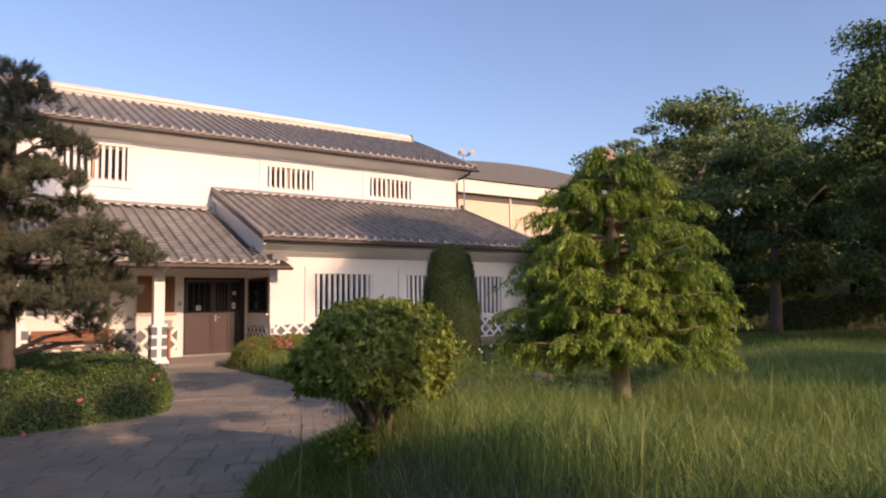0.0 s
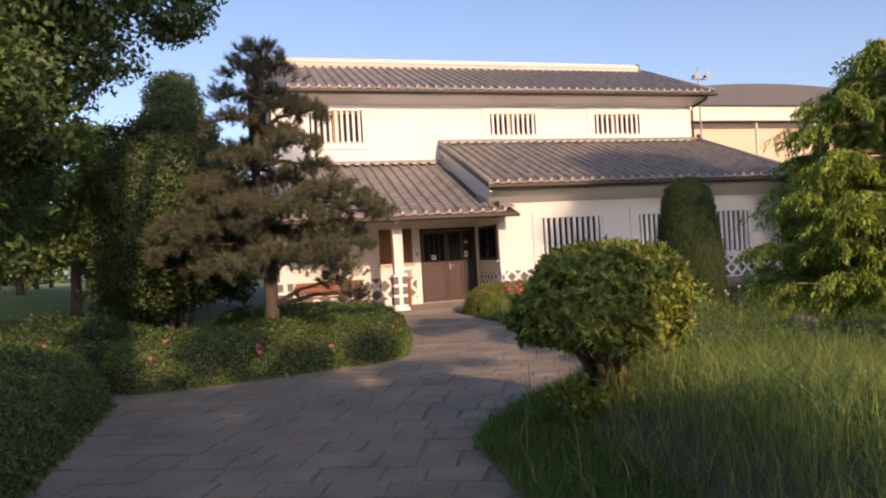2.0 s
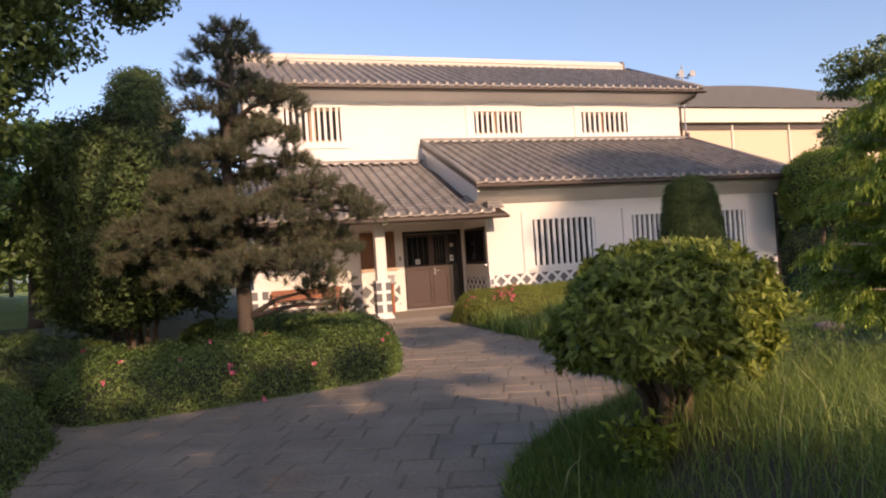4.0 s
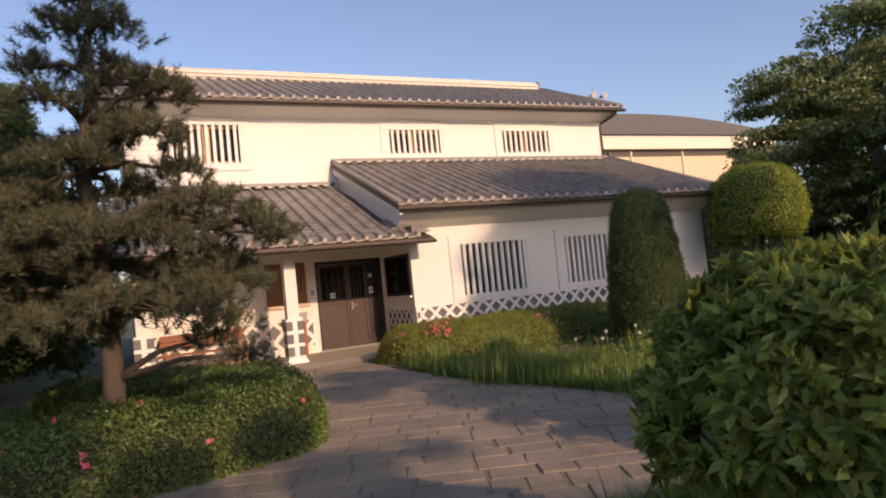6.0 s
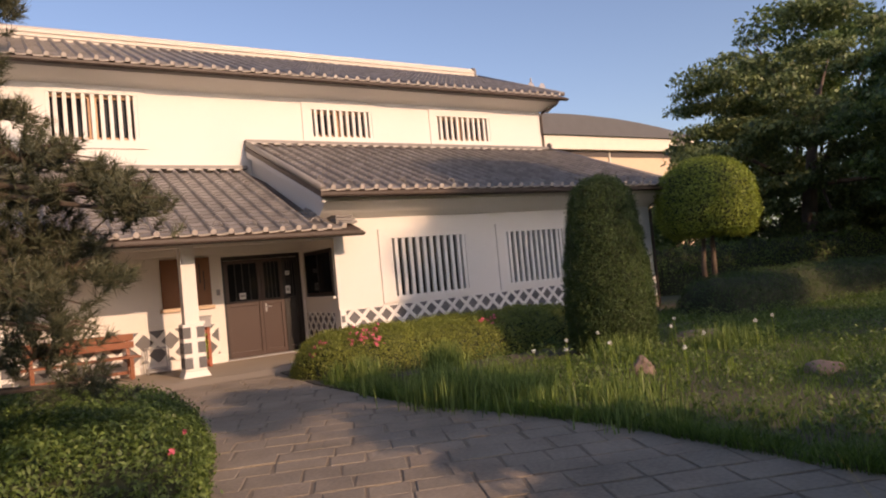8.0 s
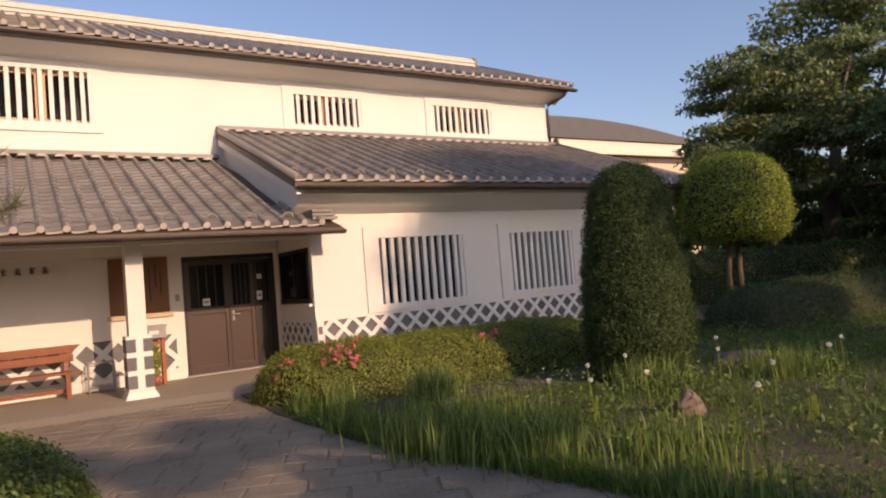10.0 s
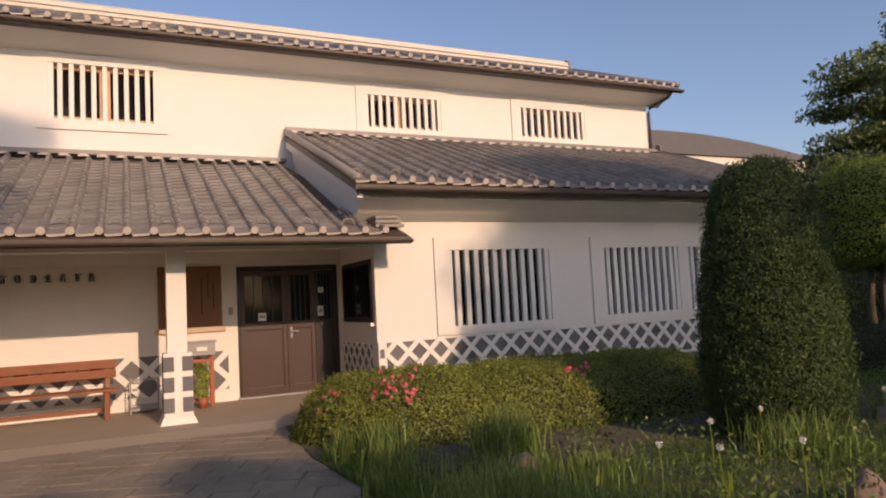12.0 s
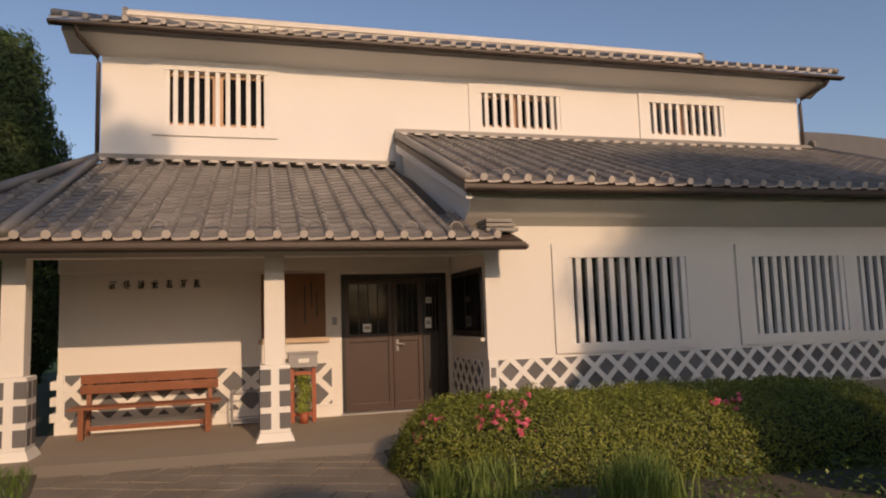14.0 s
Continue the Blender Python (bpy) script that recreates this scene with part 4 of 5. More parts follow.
for dx, dy, h in ((0, 0, 0.34), (-0.12, 0.05, 0.3), (0.1, -0.06, 0.26), (-0.04, -0.1, 0.2)):
    p0, p1 = np.array([-4.28, -12.94, 0.16]), np.array([-4.33 + dx, -12.98 + dy, 0.2 + h])
    part("stem", tube(bmesh.new(), [p0, (p0 + p1) / 2, p1], 0.008, 6), BARK, sh)
    w = RNG.uniform(0.25, 1, (60, 1)) ** 0.6
    c = p0 + (p1 - p0) * w + RNG.normal(0, 0.03, (60, 3))
    mesh_arrays("foliage", *leaves_along(c, unit(60) + [0, 0, 0.3], 0.085, 0.036), LARCH, sh)

hedge("azalea_hedge", [(-7.6, -7.8), (-6.0, -7.5), (-5.05, -7.2), (-4.65, -5.7), (-5.3, -4.4), (-6.5, -4.0)], 0.72, 0.6, "clipped low azalea hedge with a few pink blossoms", 84000, (0.042, 0.02), None, 20, lambda c: c[:, 1] < -6.4)
hedge("azalea_hedge", [(-9.2, -14.5), (-9.2, -9.4)], 1.2, 0.7, "broad clipped azalea hedge beside the stone path", 70000, (0.045, 0.021), None, 10)
hedge("azalea_hedge", [(-0.55, -2.1), (2.7, -2.5)], 1.12, 0.62, "clipped sunlit azalea hedge with pink blossoms before the house wall", 110000, (0.034, 0.016), leaf_material("azalea_leaf", (0.19, 0.24, 0.045), (0.31, 0.34, 0.07)), 52, lambda c: (np.hypot(c[:, 0] + 0.75, c[:, 1] + 2.75) < 0.33) | (np.hypot(c[:, 0] - 1.35, c[:, 1] + 3.1) < 0.2) | (np.hypot(c[:, 0] + 1.4, c[:, 1] + 2.4) < 0.16))
hedge("low_hedge", [(7.6, -3.2), (13.0, -3.6)], 0.95, 0.8, "dark rounded low hedge", 22000, (0.05, 0.022), CONIFER)
hedge("low_hedge", [(-12.5, -6.2), (-8.7, -5.4)], 0.9, 0.6, "dark low hedge behind the azaleas", 24000, (0.045, 0.02))
hedge("tall_hedge", [(13.5, 3.2), (20.0, 0.5), (28.0, -6.0)], 0.8, 1.5, "long dark hedge at the garden edge", 34000, (0.08, 0.04))


def clumped(ob, clumps, mat, n, leaf, spread=0.8, name="crown"):
    """Leaves gathered in many small clumps (x, y, z, rx, ry, rz)."""
    cl = np.array(clumps, float)
    w = cl[:, 3] * cl[:, 4]
    k = RNG.choice(len(cl), n, p=w / w.sum())
    q = unit(n)
    rad = RNG.uniform(0.35, 1.05, (n, 1))
    C = cl[k, :3] + q * cl[k, 3:] * rad
    N = q * [0.6, 0.6, 1.0] + [0, 0, 0.5]
    N /= np.linalg.norm(N, axis=1)[:, None]
    return mesh_arrays(name, *leaves(C, N, *leaf, spread), mat, ob)


def broad_tree(name, x, y, label, height, crown, nclump, csize, n, leaf, mat, trunk=0.22, seed=1, flat=0.5, limbs=9, lo=0.0):
    """Tapered trunk, limbs to the clumps and an uneven crown. crown: (cx, cy, cz, rx, ry, rz)."""
    rs = np.random.default_rng(seed)
    ob = thing(name, x, y, 0, label, "tree")
    cx, cy, cz, rx, ry, rz = crown
    cl = []
    while len(cl) < nclump:
        q = rs.normal(size=3)
        q /= np.linalg.norm(q)
        q *= rs.uniform(0.35, 1.0) ** 0.6
        s = csize * rs.uniform(0.55, 1.3)
        if cz + q[2] * rz < lo:
            continue
        cl.append((cx + q[0] * rx, cy + q[1] * ry, cz + q[2] * rz, s, s, s * flat))
    top = Vector((x * 0.4 + cx * 0.6, y * 0.4 + cy * 0.6, cz + rz * 0.3))
    mid = Vector((x * 0.8 + cx * 0.2 + rs.uniform(-0.1, 0.1), y * 0.8 + cy * 0.2, top.z * 0.45))
    part("trunk", tube(bmesh.new(), [(x, y, -0.02), (x, y, 0.25), mid, top], [trunk * 1.35, trunk, trunk * 0.75, trunk * 0.2], 9), BARK, ob, "", True)
    for k in range(limbs):
        c = Vector(cl[k][:3])
        s = mid.lerp(top, rs.uniform(0.0, 0.8))
        part("limb", tube(bmesh.new(), [s, s.lerp(c, 0.5) + Vector((0, 0, 0.1 * rz)), c], [trunk * 0.38, trunk * 0.22, trunk * 0.06], 6), BARK, ob, "", True)
    clumped(ob, cl, mat, n, leaf)
    return ob


# large trees beyond the house
broad_tree("broadleaf_tree", 20.5, 2.2, "large dark broad-leaved tree in spring leaf", 12, (23.4, 2.0, 5.9, 7.6, 5.0, 5.0), 210, 1.1, 80000, (0.22, 0.10), OLIVE, 0.35, 11, 0.3)
broad_tree("broadleaf_tree", 30, 6, "large dark broad-leaved tree in spring leaf", 12, (30.0, 5.0, 7.0, 6.5, 5.0, 6.5), 90, 1.5, 26000, (0.34, 0.17), BROAD, 0.4, 12, 0.5)
broad_tree("broadleaf_tree", 26, -7.5, "dark spreading tree over the far hedge", 9, (25.0, -7.0, 5.2, 5.5, 3.5, 4.0), 80, 1.2, 26000, (0.28, 0.14), BROAD, 0.3, 13, 0.5)
broad_tree("broadleaf_tree", 17.5, -4.2, "dark spreading tree over the far hedge", 9, (18.0, -4.2, 4.4, 3.8, 2.6, 3.0), 70, 0.9, 24000, (0.2, 0.1), BROAD, 0.22, 14, 0.5)
broad_tree("broadleaf_tree", 15.4, -9.2, "dark tree with hanging foliage", 9, (15.8, -9.3, 5.2, 2.7, 2.2, 4.7), 120, 0.85, 46000, (0.16, 0.07), BROAD, 0.24, 15, 0.5)
broad_tree("tall_pine", 9.2, -18.8, "tall dark pine with a spreading crown", 13, (8.5, -18.6, 9.0, 3.5, 2.4, 4.3), 210, 0.95, 110000, (0.2, 0.06), PINE, 0.3, 16, 0.6)
# big tree over the left hedges
zelkova = broad_tree("zelkova_tree", -11.6, -6.2, "big dark leafy tree that overhangs the garden", 10, (-11.9, -5.4, 4.7, 3.7, 3.6, 4.2), 165, 0.85, 84000, (0.13, 0.065), BROAD, 0.3, 21, 0.5)
rs = np.random.default_rng(24)
bough = [(-10.4 + 3.6 * t, -5.7 + rs.normal(0, 0.5), 6.1 - 0.55 * t + rs.normal(0, 0.28), 0.5, 0.5, 0.26) for t in rs.uniform(0, 1, 34) ** 1.4]
clumped(zelkova, bough, BROAD, 11000, (0.12, 0.06), 0.8, "bough_leaves")
part("limb", tube(bmesh.new(), [(-11.8, -6.0, 4.4), (-10.2, -5.8, 5.8), (-8.6, -5.7, 5.85), (-7.2, -5.6, 5.6)], [0.11, 0.07, 0.04, 0.012], 7), BARK, zelkova, "", True)
broad_tree("zelkova_tree", -15.5, 1.5, "dark leafy tree with low branches", 8, (-15.0, 1.5, 4.2, 3.6, 3.0, 3.4), 80, 0.85, 30000, (0.16, 0.08), BROAD, 0.25, 22, 0.45)
for k, (x, y, h, r, s) in enumerate(((-12.5, 9.5, 4.2, 2.6, 36), (-17.5, 8.5, 4.4, 3.0, 37), (-17.0, 19.0, 4.2, 3.2, 31), (-22.5, 24.0, 5.5, 4.2, 32), (-13.5, 27.0, 5.0, 3.5, 33), (-27.0, 14.0, 5.5, 4.5, 34), (-12.0, 16.0, 3.6, 2.4, 35))):
    broad_tree("sunlit_tree", x, y, "light green sunlit tree beyond the garden", 8, (x, y, h, r, r, h * 0.62), 60, 0.9, 16000, (0.24, 0.12), leaf_material("light_leaf", (0.09, 0.17, 0.03), (0.16, 0.25, 0.05)), 0.2, s, 0.5)
far = thing("far_woods", 0, 60, 0, "distant belt of green woods", "woods", "", "stuff")
rs = np.random.default_rng(77)
cl = []
for k in range(420):
    a = rs.uniform(0, 2 * math.pi)
    d = rs.uniform(58, 72)
    cl.append((d * math.cos(a), d * math.sin(a), rs.uniform(0.5, 1) * rs.uniform(0.5, 7.5), 3.2, 3.2, 2.2))
clumped(far, cl, BROAD, 46000, (0.9, 0.5), 0.8, "foliage")
for x, y, r, s in ((14.5, 5.5, 1.9, 51), (18.5, 6.0, 2.3, 52), (23.5, 5.0, 2.4, 53), (28.5, 1.5, 2.6, 54), (31.5, -4.0, 2.4, 55), (22.0, -9.5, 2.2, 56), (-9.0, 1.6, 1.3, 57)):
    broad_tree("evergreen_shrub", x, y, "dark shrub in the shade at the garden edge", 3, (x, y, 1.9, r, r * 0.8, 1.9), 46, 0.7, 11000, (0.17, 0.09), BROAD, 0.1, s, 0.6, 4, 0.2)
# trees behind the walker, which shade the path
broad_tree("broadleaf_tree", -5.4, -25, "tall broad-leaved tree that shades the path", 20, (-4.15, -25, 16.8, 4.2, 2.4, 5.0), 110, 0.95, 40000, (0.26, 0.13), BROAD, 0.4, 41, 0.6, 12)
broad_tree("broadleaf_tree", -6.4, -24.2, "low spreading tree behind the walker", 6, (-6.3, -24.2, 4.0, 4.7, 2.0, 3.0), 150, 0.75, 50000, (0.2, 0.1), BROAD, 0.2, 45, 0.5)
broad_tree("broadleaf_tree", -3.2, -26.5, "slender airy tree behind the walker", 10, (-2.8, -26.2, 8.0, 3.2, 1.4, 1.8), 18, 0.5, 4500, (0.2, 0.1), BROAD, 0.14, 46, 0.4)
broad_tree("broadleaf_tree", 6.2, -25, "broad-leaved tree that shades the lawn", 9, (6.4, -24.5, 4.5, 3.2, 2.4, 2.6), 80, 0.75, 26000, (0.2, 0.1), BROAD, 0.3, 42, 0.5)
broad_tree("broadleaf_tree", 0.9, -26, "slender tree with an airy crown", 9, (1.4, -25.0, 8.9, 1.9, 1.4, 0.6), 18, 0.5, 5000, (0.2, 0.1), BROAD, 0.16, 43, 0.5)
broad_tree("broadleaf_tree", 17.6, -21.5, "broad-leaved tree at the edge of the meadow", 11, (17.6, -21, 6.2, 4.3, 3.0, 5.0), 90, 1.0, 26000, (0.24, 0.12), BROAD, 0.3, 47, 0.5)
broad_tree("broadleaf_tree", -13, -24, "broad-leaved tree beside the path", 9, (-12.5, -24, 5.6, 4.0, 3.0, 3.6), 80, 0.9, 24000, (0.2, 0.1), BROAD, 0.3, 44, 0.5)

revolve_shrub("thuja", -8.85, 8.5, [(0.3, 1.0), (1.5, 1.5), (3.5, 1.65), (5.2, 1.6), (6.2, 1.15), (7.0, 0.95), (7.8, 0.85), (8.2, 0.55), (8.4, 0.0)], "tall dark thuja beside the house", CONIFER, 44000, (0.12, 0.05), 0.16, 17, [([(0, 0, 0), (0, 0, 1.0), (0, 0, 2.0)], 0.14)], 0.08, "tree")
cam_stems = [([(0.16 * math.cos(a), 0.16 * math.sin(a), 0), (0.22 * math.cos(a), 0.22 * math.sin(a), 0.6), (0.5 * math.cos(a), 0.5 * math.sin(a), 1.6)], 0.05) for a in (0.2, 1.7, 2.9, 4.2, 5.3)]
revolve_shrub("camellia_tree", -7.75, -4.2, [(1.0, 0.3), (0.85, 1.0), (1.2, 1.4), (2.0, 1.5), (2.9, 1.4), (3.6, 1.05), (4.05, 0.55), (4.2, 0.0)], "dense dark evergreen tree on several pale stems", CONIFER, 34000, (0.085, 0.04), 0.2, 23, cam_stems, 0.07, "tree")


# ---- garden pine ----
def garden_pine(x, y):
    ob = thing("garden_pine", x, y, 0, "trained garden pine with flat layered pads of needles", "tree")
    rs = np.random.default_rng(5)
    R, B = np.array([0.89, -0.45, 0]), np.array([0.45, 0.89, 0])
    line = [(0.0, 0.0), (0.03, 0.8), (0.02, 1.5), (-0.05, 2.3), (-0.12, 2.9), (-0.05, 3.4), (0.05, 3.9), (0.05, 4.5)]
    pts = [np.array([x, y, 0]) + R * u + np.array([0, 0, z]) for u, z in line]
    part("trunk", tube(bmesh.new(), pts, [0.13, 0.105, 0.095, 0.085, 0.07, 0.055, 0.04, 0.02], 9), DARKBARK, ob, "scaly grey-brown trunk", True)
    pads = [(0.0, 0, 4.75, 0.34), (-0.2, 0.1, 4.5, 0.36), (0.25, -0.1, 4.42, 0.36), (-0.55, 0.1, 4.12, 0.3), (0.1, 0.2, 4.1, 0.34), (0.42, 0.1, 3.85, 0.46), (0.78, 0, 3.75, 0.3), (0.62, -0.2, 3.25, 0.42), (0.75, 0.3, 2.95, 0.35),
            (-0.4, 0.3, 3.3, 0.4), (0.1, -0.5, 3.0, 0.4), (0.25, 0.25, 3.45, 0.42), (-0.25, -0.3, 3.65, 0.33), (1.05, 0.0, 2.55, 0.5), (1.5, 0.1, 2.3, 0.4), (1.75, 0.0, 2.15, 0.28), (0.6, -0.4, 2.25, 0.5), (0.5, 0.5, 2.45, 0.5), (-0.8, 0.1, 2.4, 0.52),
            (-0.9, 0.3, 2.85, 0.42), (-0.55, -0.2, 2.65, 0.45), (-1.2, -0.2, 2.15, 0.45), (-0.5, -0.5, 2.05, 0.5), (0.0, -0.7, 2.3, 0.46), (0.0, 0.5, 2.8, 0.48), (-0.2, 0.6, 2.0, 0.5), (0.9, 0.4, 2.0, 0.48), (-1.55, 0.0, 1.75, 0.4), (-1.0, -0.35, 1.85, 0.45),
            (0.9, -0.2, 1.65, 0.5), (0.4, -0.55, 1.6, 0.5), (1.2, 0.2, 1.75, 0.4), (-0.6, 0.2, 1.7, 0.5), (-1.1, 0.3, 1.5, 0.45), (-0.3, -0.6, 1.5, 0.4), (1.35, 0.0, 1.0, 0.22), (1.0, 0.1, 1.2, 0.24), (1.3, -0.2, 1.38, 0.26), (0.2, 0.6, 1.6, 0.5)]
    cs, ax = [], []
    for u, v, z, r in pads:
        c = np.array([x, y, 0]) + R * u + B * v + np.array([0, 0, z])
        i = min(range(len(line)), key=lambda k: abs(line[k][1] - z + 0.15))
        s = np.array(pts[i])
        m1 = s * 0.5 + c * 0.5 + np.array([rs.uniform(-0.08, 0.08), rs.uniform(-0.08, 0.08), rs.uniform(0.0, 0.14)])
        part("limb", tube(bmesh.new(), [s, m1, c - np.array([0, 0, 0.06])], [0.045, 0.03, 0.012], 6), DARKBARK, ob, "", True)
        r *= 1.22
        m = int(62 * (r / 0.45) ** 2)
        a = rs.uniform(0, 2 * math.pi, m)
        d = rs.uniform(0, 1, m) ** 0.5 * (1 + 0.22 * np.sin(3 * a + u * 7) + 0.12 * np.sin(7 * a + z * 5))
        tuft = c + np.column_stack([r * d * np.cos(a), r * d * np.sin(a), 0.16 * r - 0.42 * r * d * d + rs.normal(0, 0.045, m)])
        w = np.column_stack([0.9 * d * np.cos(a), 0.9 * d * np.sin(a), np.full(m, 0.75)])
        w /= np.linalg.norm(w, axis=1)[:, None]
        for j in range(5):
            cs.append(tuft - w * 0.028 * j)
            ax.append(w)
        tw = bmesh.new()
        for e in tuft[::3]:
            tube(tw, [c - np.array([0, 0, 0.06]), (c + e) / 2 + np.array([0, 0, 0.02]), e], [0.011, 0.007, 0.004], 4)
        part("twig", tw, BARK, ob)
    mesh_arrays("needles", *needles(np.concatenate(cs), np.concatenate(ax), 0.10, 0.0042, 12), PINE, ob)


garden_pine(-6.2, -6.6)


# ---- light green larch-like garden tree ----
def garden_larch(x, y, z0):
    """Limbs at all heights, each with sprays of drooping needles towards its end; the lowest limbs spread widest."""
    ob = thing("garden_conifer", x, y, z0 - 0.22, "light green layered garden conifer with pale twisting limbs", "tree")
    rs = np.random.default_rng(8)
    stem = [(0.0, 0.0, -0.26), (0.01, 0.0, 0.2), (-0.02, 0.01, 0.6), (-0.06, 0.0, 1.1), (0.0, 0.03, 1.7), (-0.05, 0.0, 2.2), (-0.02, 0.0, 2.65)]
    part("trunk", tube(bmesh.new(), [(x + a, y + b, z0 + c) for a, b, c in stem], [0.13, 0.105, 0.09, 0.075, 0.055, 0.035, 0.012], 10), PALEBARK, ob, "pale brown trunk", True)
    zs, R = [0.42, 0.60, 0.8, 1.35, 1.95, 2.35, 2.65, 2.82], [0.9, 1.14, 1.12, 1.0, 0.78, 0.58, 0.30, 0.06]
    base, dirs = [], []
    layers = [0.68, 0.8, 0.95, 1.12, 1.33, 1.55, 1.78, 2.0, 2.22, 2.42, 2.6, 2.74]
    for i, zl in enumerate(layers):
        m = max(4, int(15 - 0.85 * i))
        for k in range(m):
            a = 2 * math.pi * (k + 0.5 * (i % 2) + rs.uniform(-0.3, 0.3)) / m
            z = zl + rs.uniform(-0.10, 0.10)
            reach = float(np.interp(z, zs, R)) * rs.uniform(0.76, 1.12)
            o = np.array([math.cos(a), math.sin(a), 0.0])
            s = np.array([x, y, z0 + z - 0.12])
            tip = s + o * reach + [0, 0, rs.uniform(0.0, 0.14)]
            mid = s + o * reach * 0.5 + [rs.uniform(-0.09, 0.09), rs.uniform(-0.09, 0.09), rs.uniform(-0.03, 0.1)]
            part("limb", tube(bmesh.new(), [s, mid, tip - o * 0.05], [0.032, 0.022, 0.007], 6), PALEBARK, ob, "", True)
            side = np.array([-o[1], o[0], 0.0])
            for j in range(int(4 + 11 * reach)):
                t = rs.uniform(0.28, 1.0)
                p = mid + (tip - mid) * (2 * t - 1) if t > 0.5 else s + (mid - s) * 2 * t
                d = o * rs.uniform(0.2, 1.0) + side * rs.uniform(-1, 1)
                d /= np.linalg.norm(d)
                ln = rs.uniform(0.16, 0.34) * (0.6 + 0.5 * min(reach, 1.0))
                n = 84
                w = rs.uniform(0, 1, n)
                q = p + d * (ln * w)[:, None] + np.column_stack([np.zeros(n), np.zeros(n), 0.05 * w - 0.19 * w * w]) + rs.normal(0, 0.017, (n, 3))
                base.append(q)
                dirs.append(d * 0.45 + [0, 0, -0.55] + 0.55 * unit(n))
    mesh_arrays("foliage", *leaves_along(np.concatenate(base), np.concatenate(dirs), 0.066, 0.014), LARCH, ob)


garden_larch(-0.9, -12.55, 0.22 + float(mound(-0.9, -12.55)[0]))


# ---- paving, grass and bed ----
PATHPOLY = [(-8.2, -23), (-8.1, -13), (-8.0, -8.5), (-6.6, -8.1), (-5.5, -7.8), (-4.6, -7.6), (-4.1, -6.8), (-3.75, -5.5), (-3.8, -4.2), (-4.7, -3.0), (-4.95, -1.6), (-5.2, -0.46), (-0.9, -0.72), (-1.55, -1.6), (-1.7, -3.0),
            (-1.6, -5.3), (-1.25, -7.0), (-1.0, -8.2), (-1.0, -10.3), (0.2, -11.2), (0.0, -12.0), (-1.2, -11.6), (-2.6, -11.1), (-3.6, -11.0), (-4.4, -11.7), (-4.8, -12.4), (-4.9, -13.7), (-5.2, -16), (-5.0, -23)]


def scatter(poly, n, keep=None):
    p = np.array(poly)
    out = np.zeros((0, 2))
    while len(out) < n:
        q = RNG.uniform(p.min(0), p.max(0), (n * 2, 2))
        q = q[poly_inside(q, poly)]
        if keep is not None:
            q = q[keep(q)]
        out = np.concatenate([out, q])
    return out[:n]


LAWN = [(-5.05, -17.5), (-4.95, -13.7), (-4.75, -12.3), (-4.35, -11.7), (-3.6, -11.0), (-2.6, -11.1), (-1.2, -11.6), (0.0, -11.9), (5.5, -9.0), (8.5, -9.5), (6.5, -14), (3.0, -17.5)]
q = scatter(LAWN, 92000)
h = 0.33 + 0.16 * np.array([noise.noise(Vector((a * 0.7, b * 0.7, 1.0))) for a, b in q])
edge = np.clip(line_distance(q, LAWN[:7]) / 1.0, 0.35, 1.0)
v, f = blades(np.column_stack([q, mound(q[:, 0], q[:, 1]) - 0.03]), h * edge, 0.0031, 0.75)
tagged(mesh_arrays("tall_grass", v, f, GRASS), "tall uncut meadow grass", "grass", "", "stuff")
q = scatter(LAWN, 1500)
v, f = blades(np.column_stack([q, mound(q[:, 0], q[:, 1]) - 0.03]), np.full(len(q), 0.5), 0.004, 0.6)
tagged(mesh_arrays("seed_grass", v, f, leaf_material("dry_blade", (0.24, 0.29, 0.09), (0.36, 0.36, 0.16), 0.6, 0.3)), "pale tall seeding grass stalks", "grass", "", "stuff")
BED = [(-1.62, -3.1), (-1.55, -5.3), (-1.2, -7.0), (-0.97, -8.2), (-0.97, -10.3), (0.2, -11.2), (2.5, -10.6), (6.0, -8.6), (12.0, -7.0), (13.0, -1.5), (3.5, -1.2), (3.0, -3.4), (0.8, -3.6)]
q = scatter(BED, 88000)
h = 0.125 + 0.10 * np.array([noise.noise(Vector((a * 0.9, b * 0.9, 5.0))) for a, b in q])
h = h * np.clip((line_distance(q, [(-0.55, -2.1), (2.7, -2.5)]) - 1.0) * 0.5, 0.3, 1.0)
v, f = blades(np.column_stack([q, np.full(len(q), -0.03)]), h, 0.0042, 0.7)
tagged(mesh_arrays("bed_grass", v, f, IRIS), "weedy grass of the flower bed", "grass", "", "stuff")
q = scatter(BED, 40000)
q = q[np.array([noise.noise(Vector((a * 1.6, b * 1.6, 2.0))) for a, b in q]) > 0.02]
tagged(mesh_arrays("weed_leaves", *leaves(np.column_stack([q, RNG.uniform(0.02, 0.26, len(q))]), np.tile([0, 0, 1.0], (len(q), 1)), 0.055, 0.026, 0.9), HEDGE), "low leafy weeds of the flower bed", "weeds", "", "stuff")
RIM = [(-1.72, -3.1), (-1.68, -5.3), (-1.3, -7.0), (-1.05, -8.2), (-1.05, -10.3), (0.1, -11.3), (0.3, -11.05), (-0.72, -10.2), (-0.74, -8.3), (-0.95, -7.0), (-1.3, -5.3), (-1.35, -3.1)]
q = scatter(RIM, 11000)
h = 0.13 + 0.12 * np.array([noise.noise(Vector((a * 2.2, b * 2.2, 8.0))) for a, b in q])
v, f = blades(np.column_stack([q, np.full(len(q), -0.02)]), np.maximum(h, 0.05), 0.0042, 0.9)
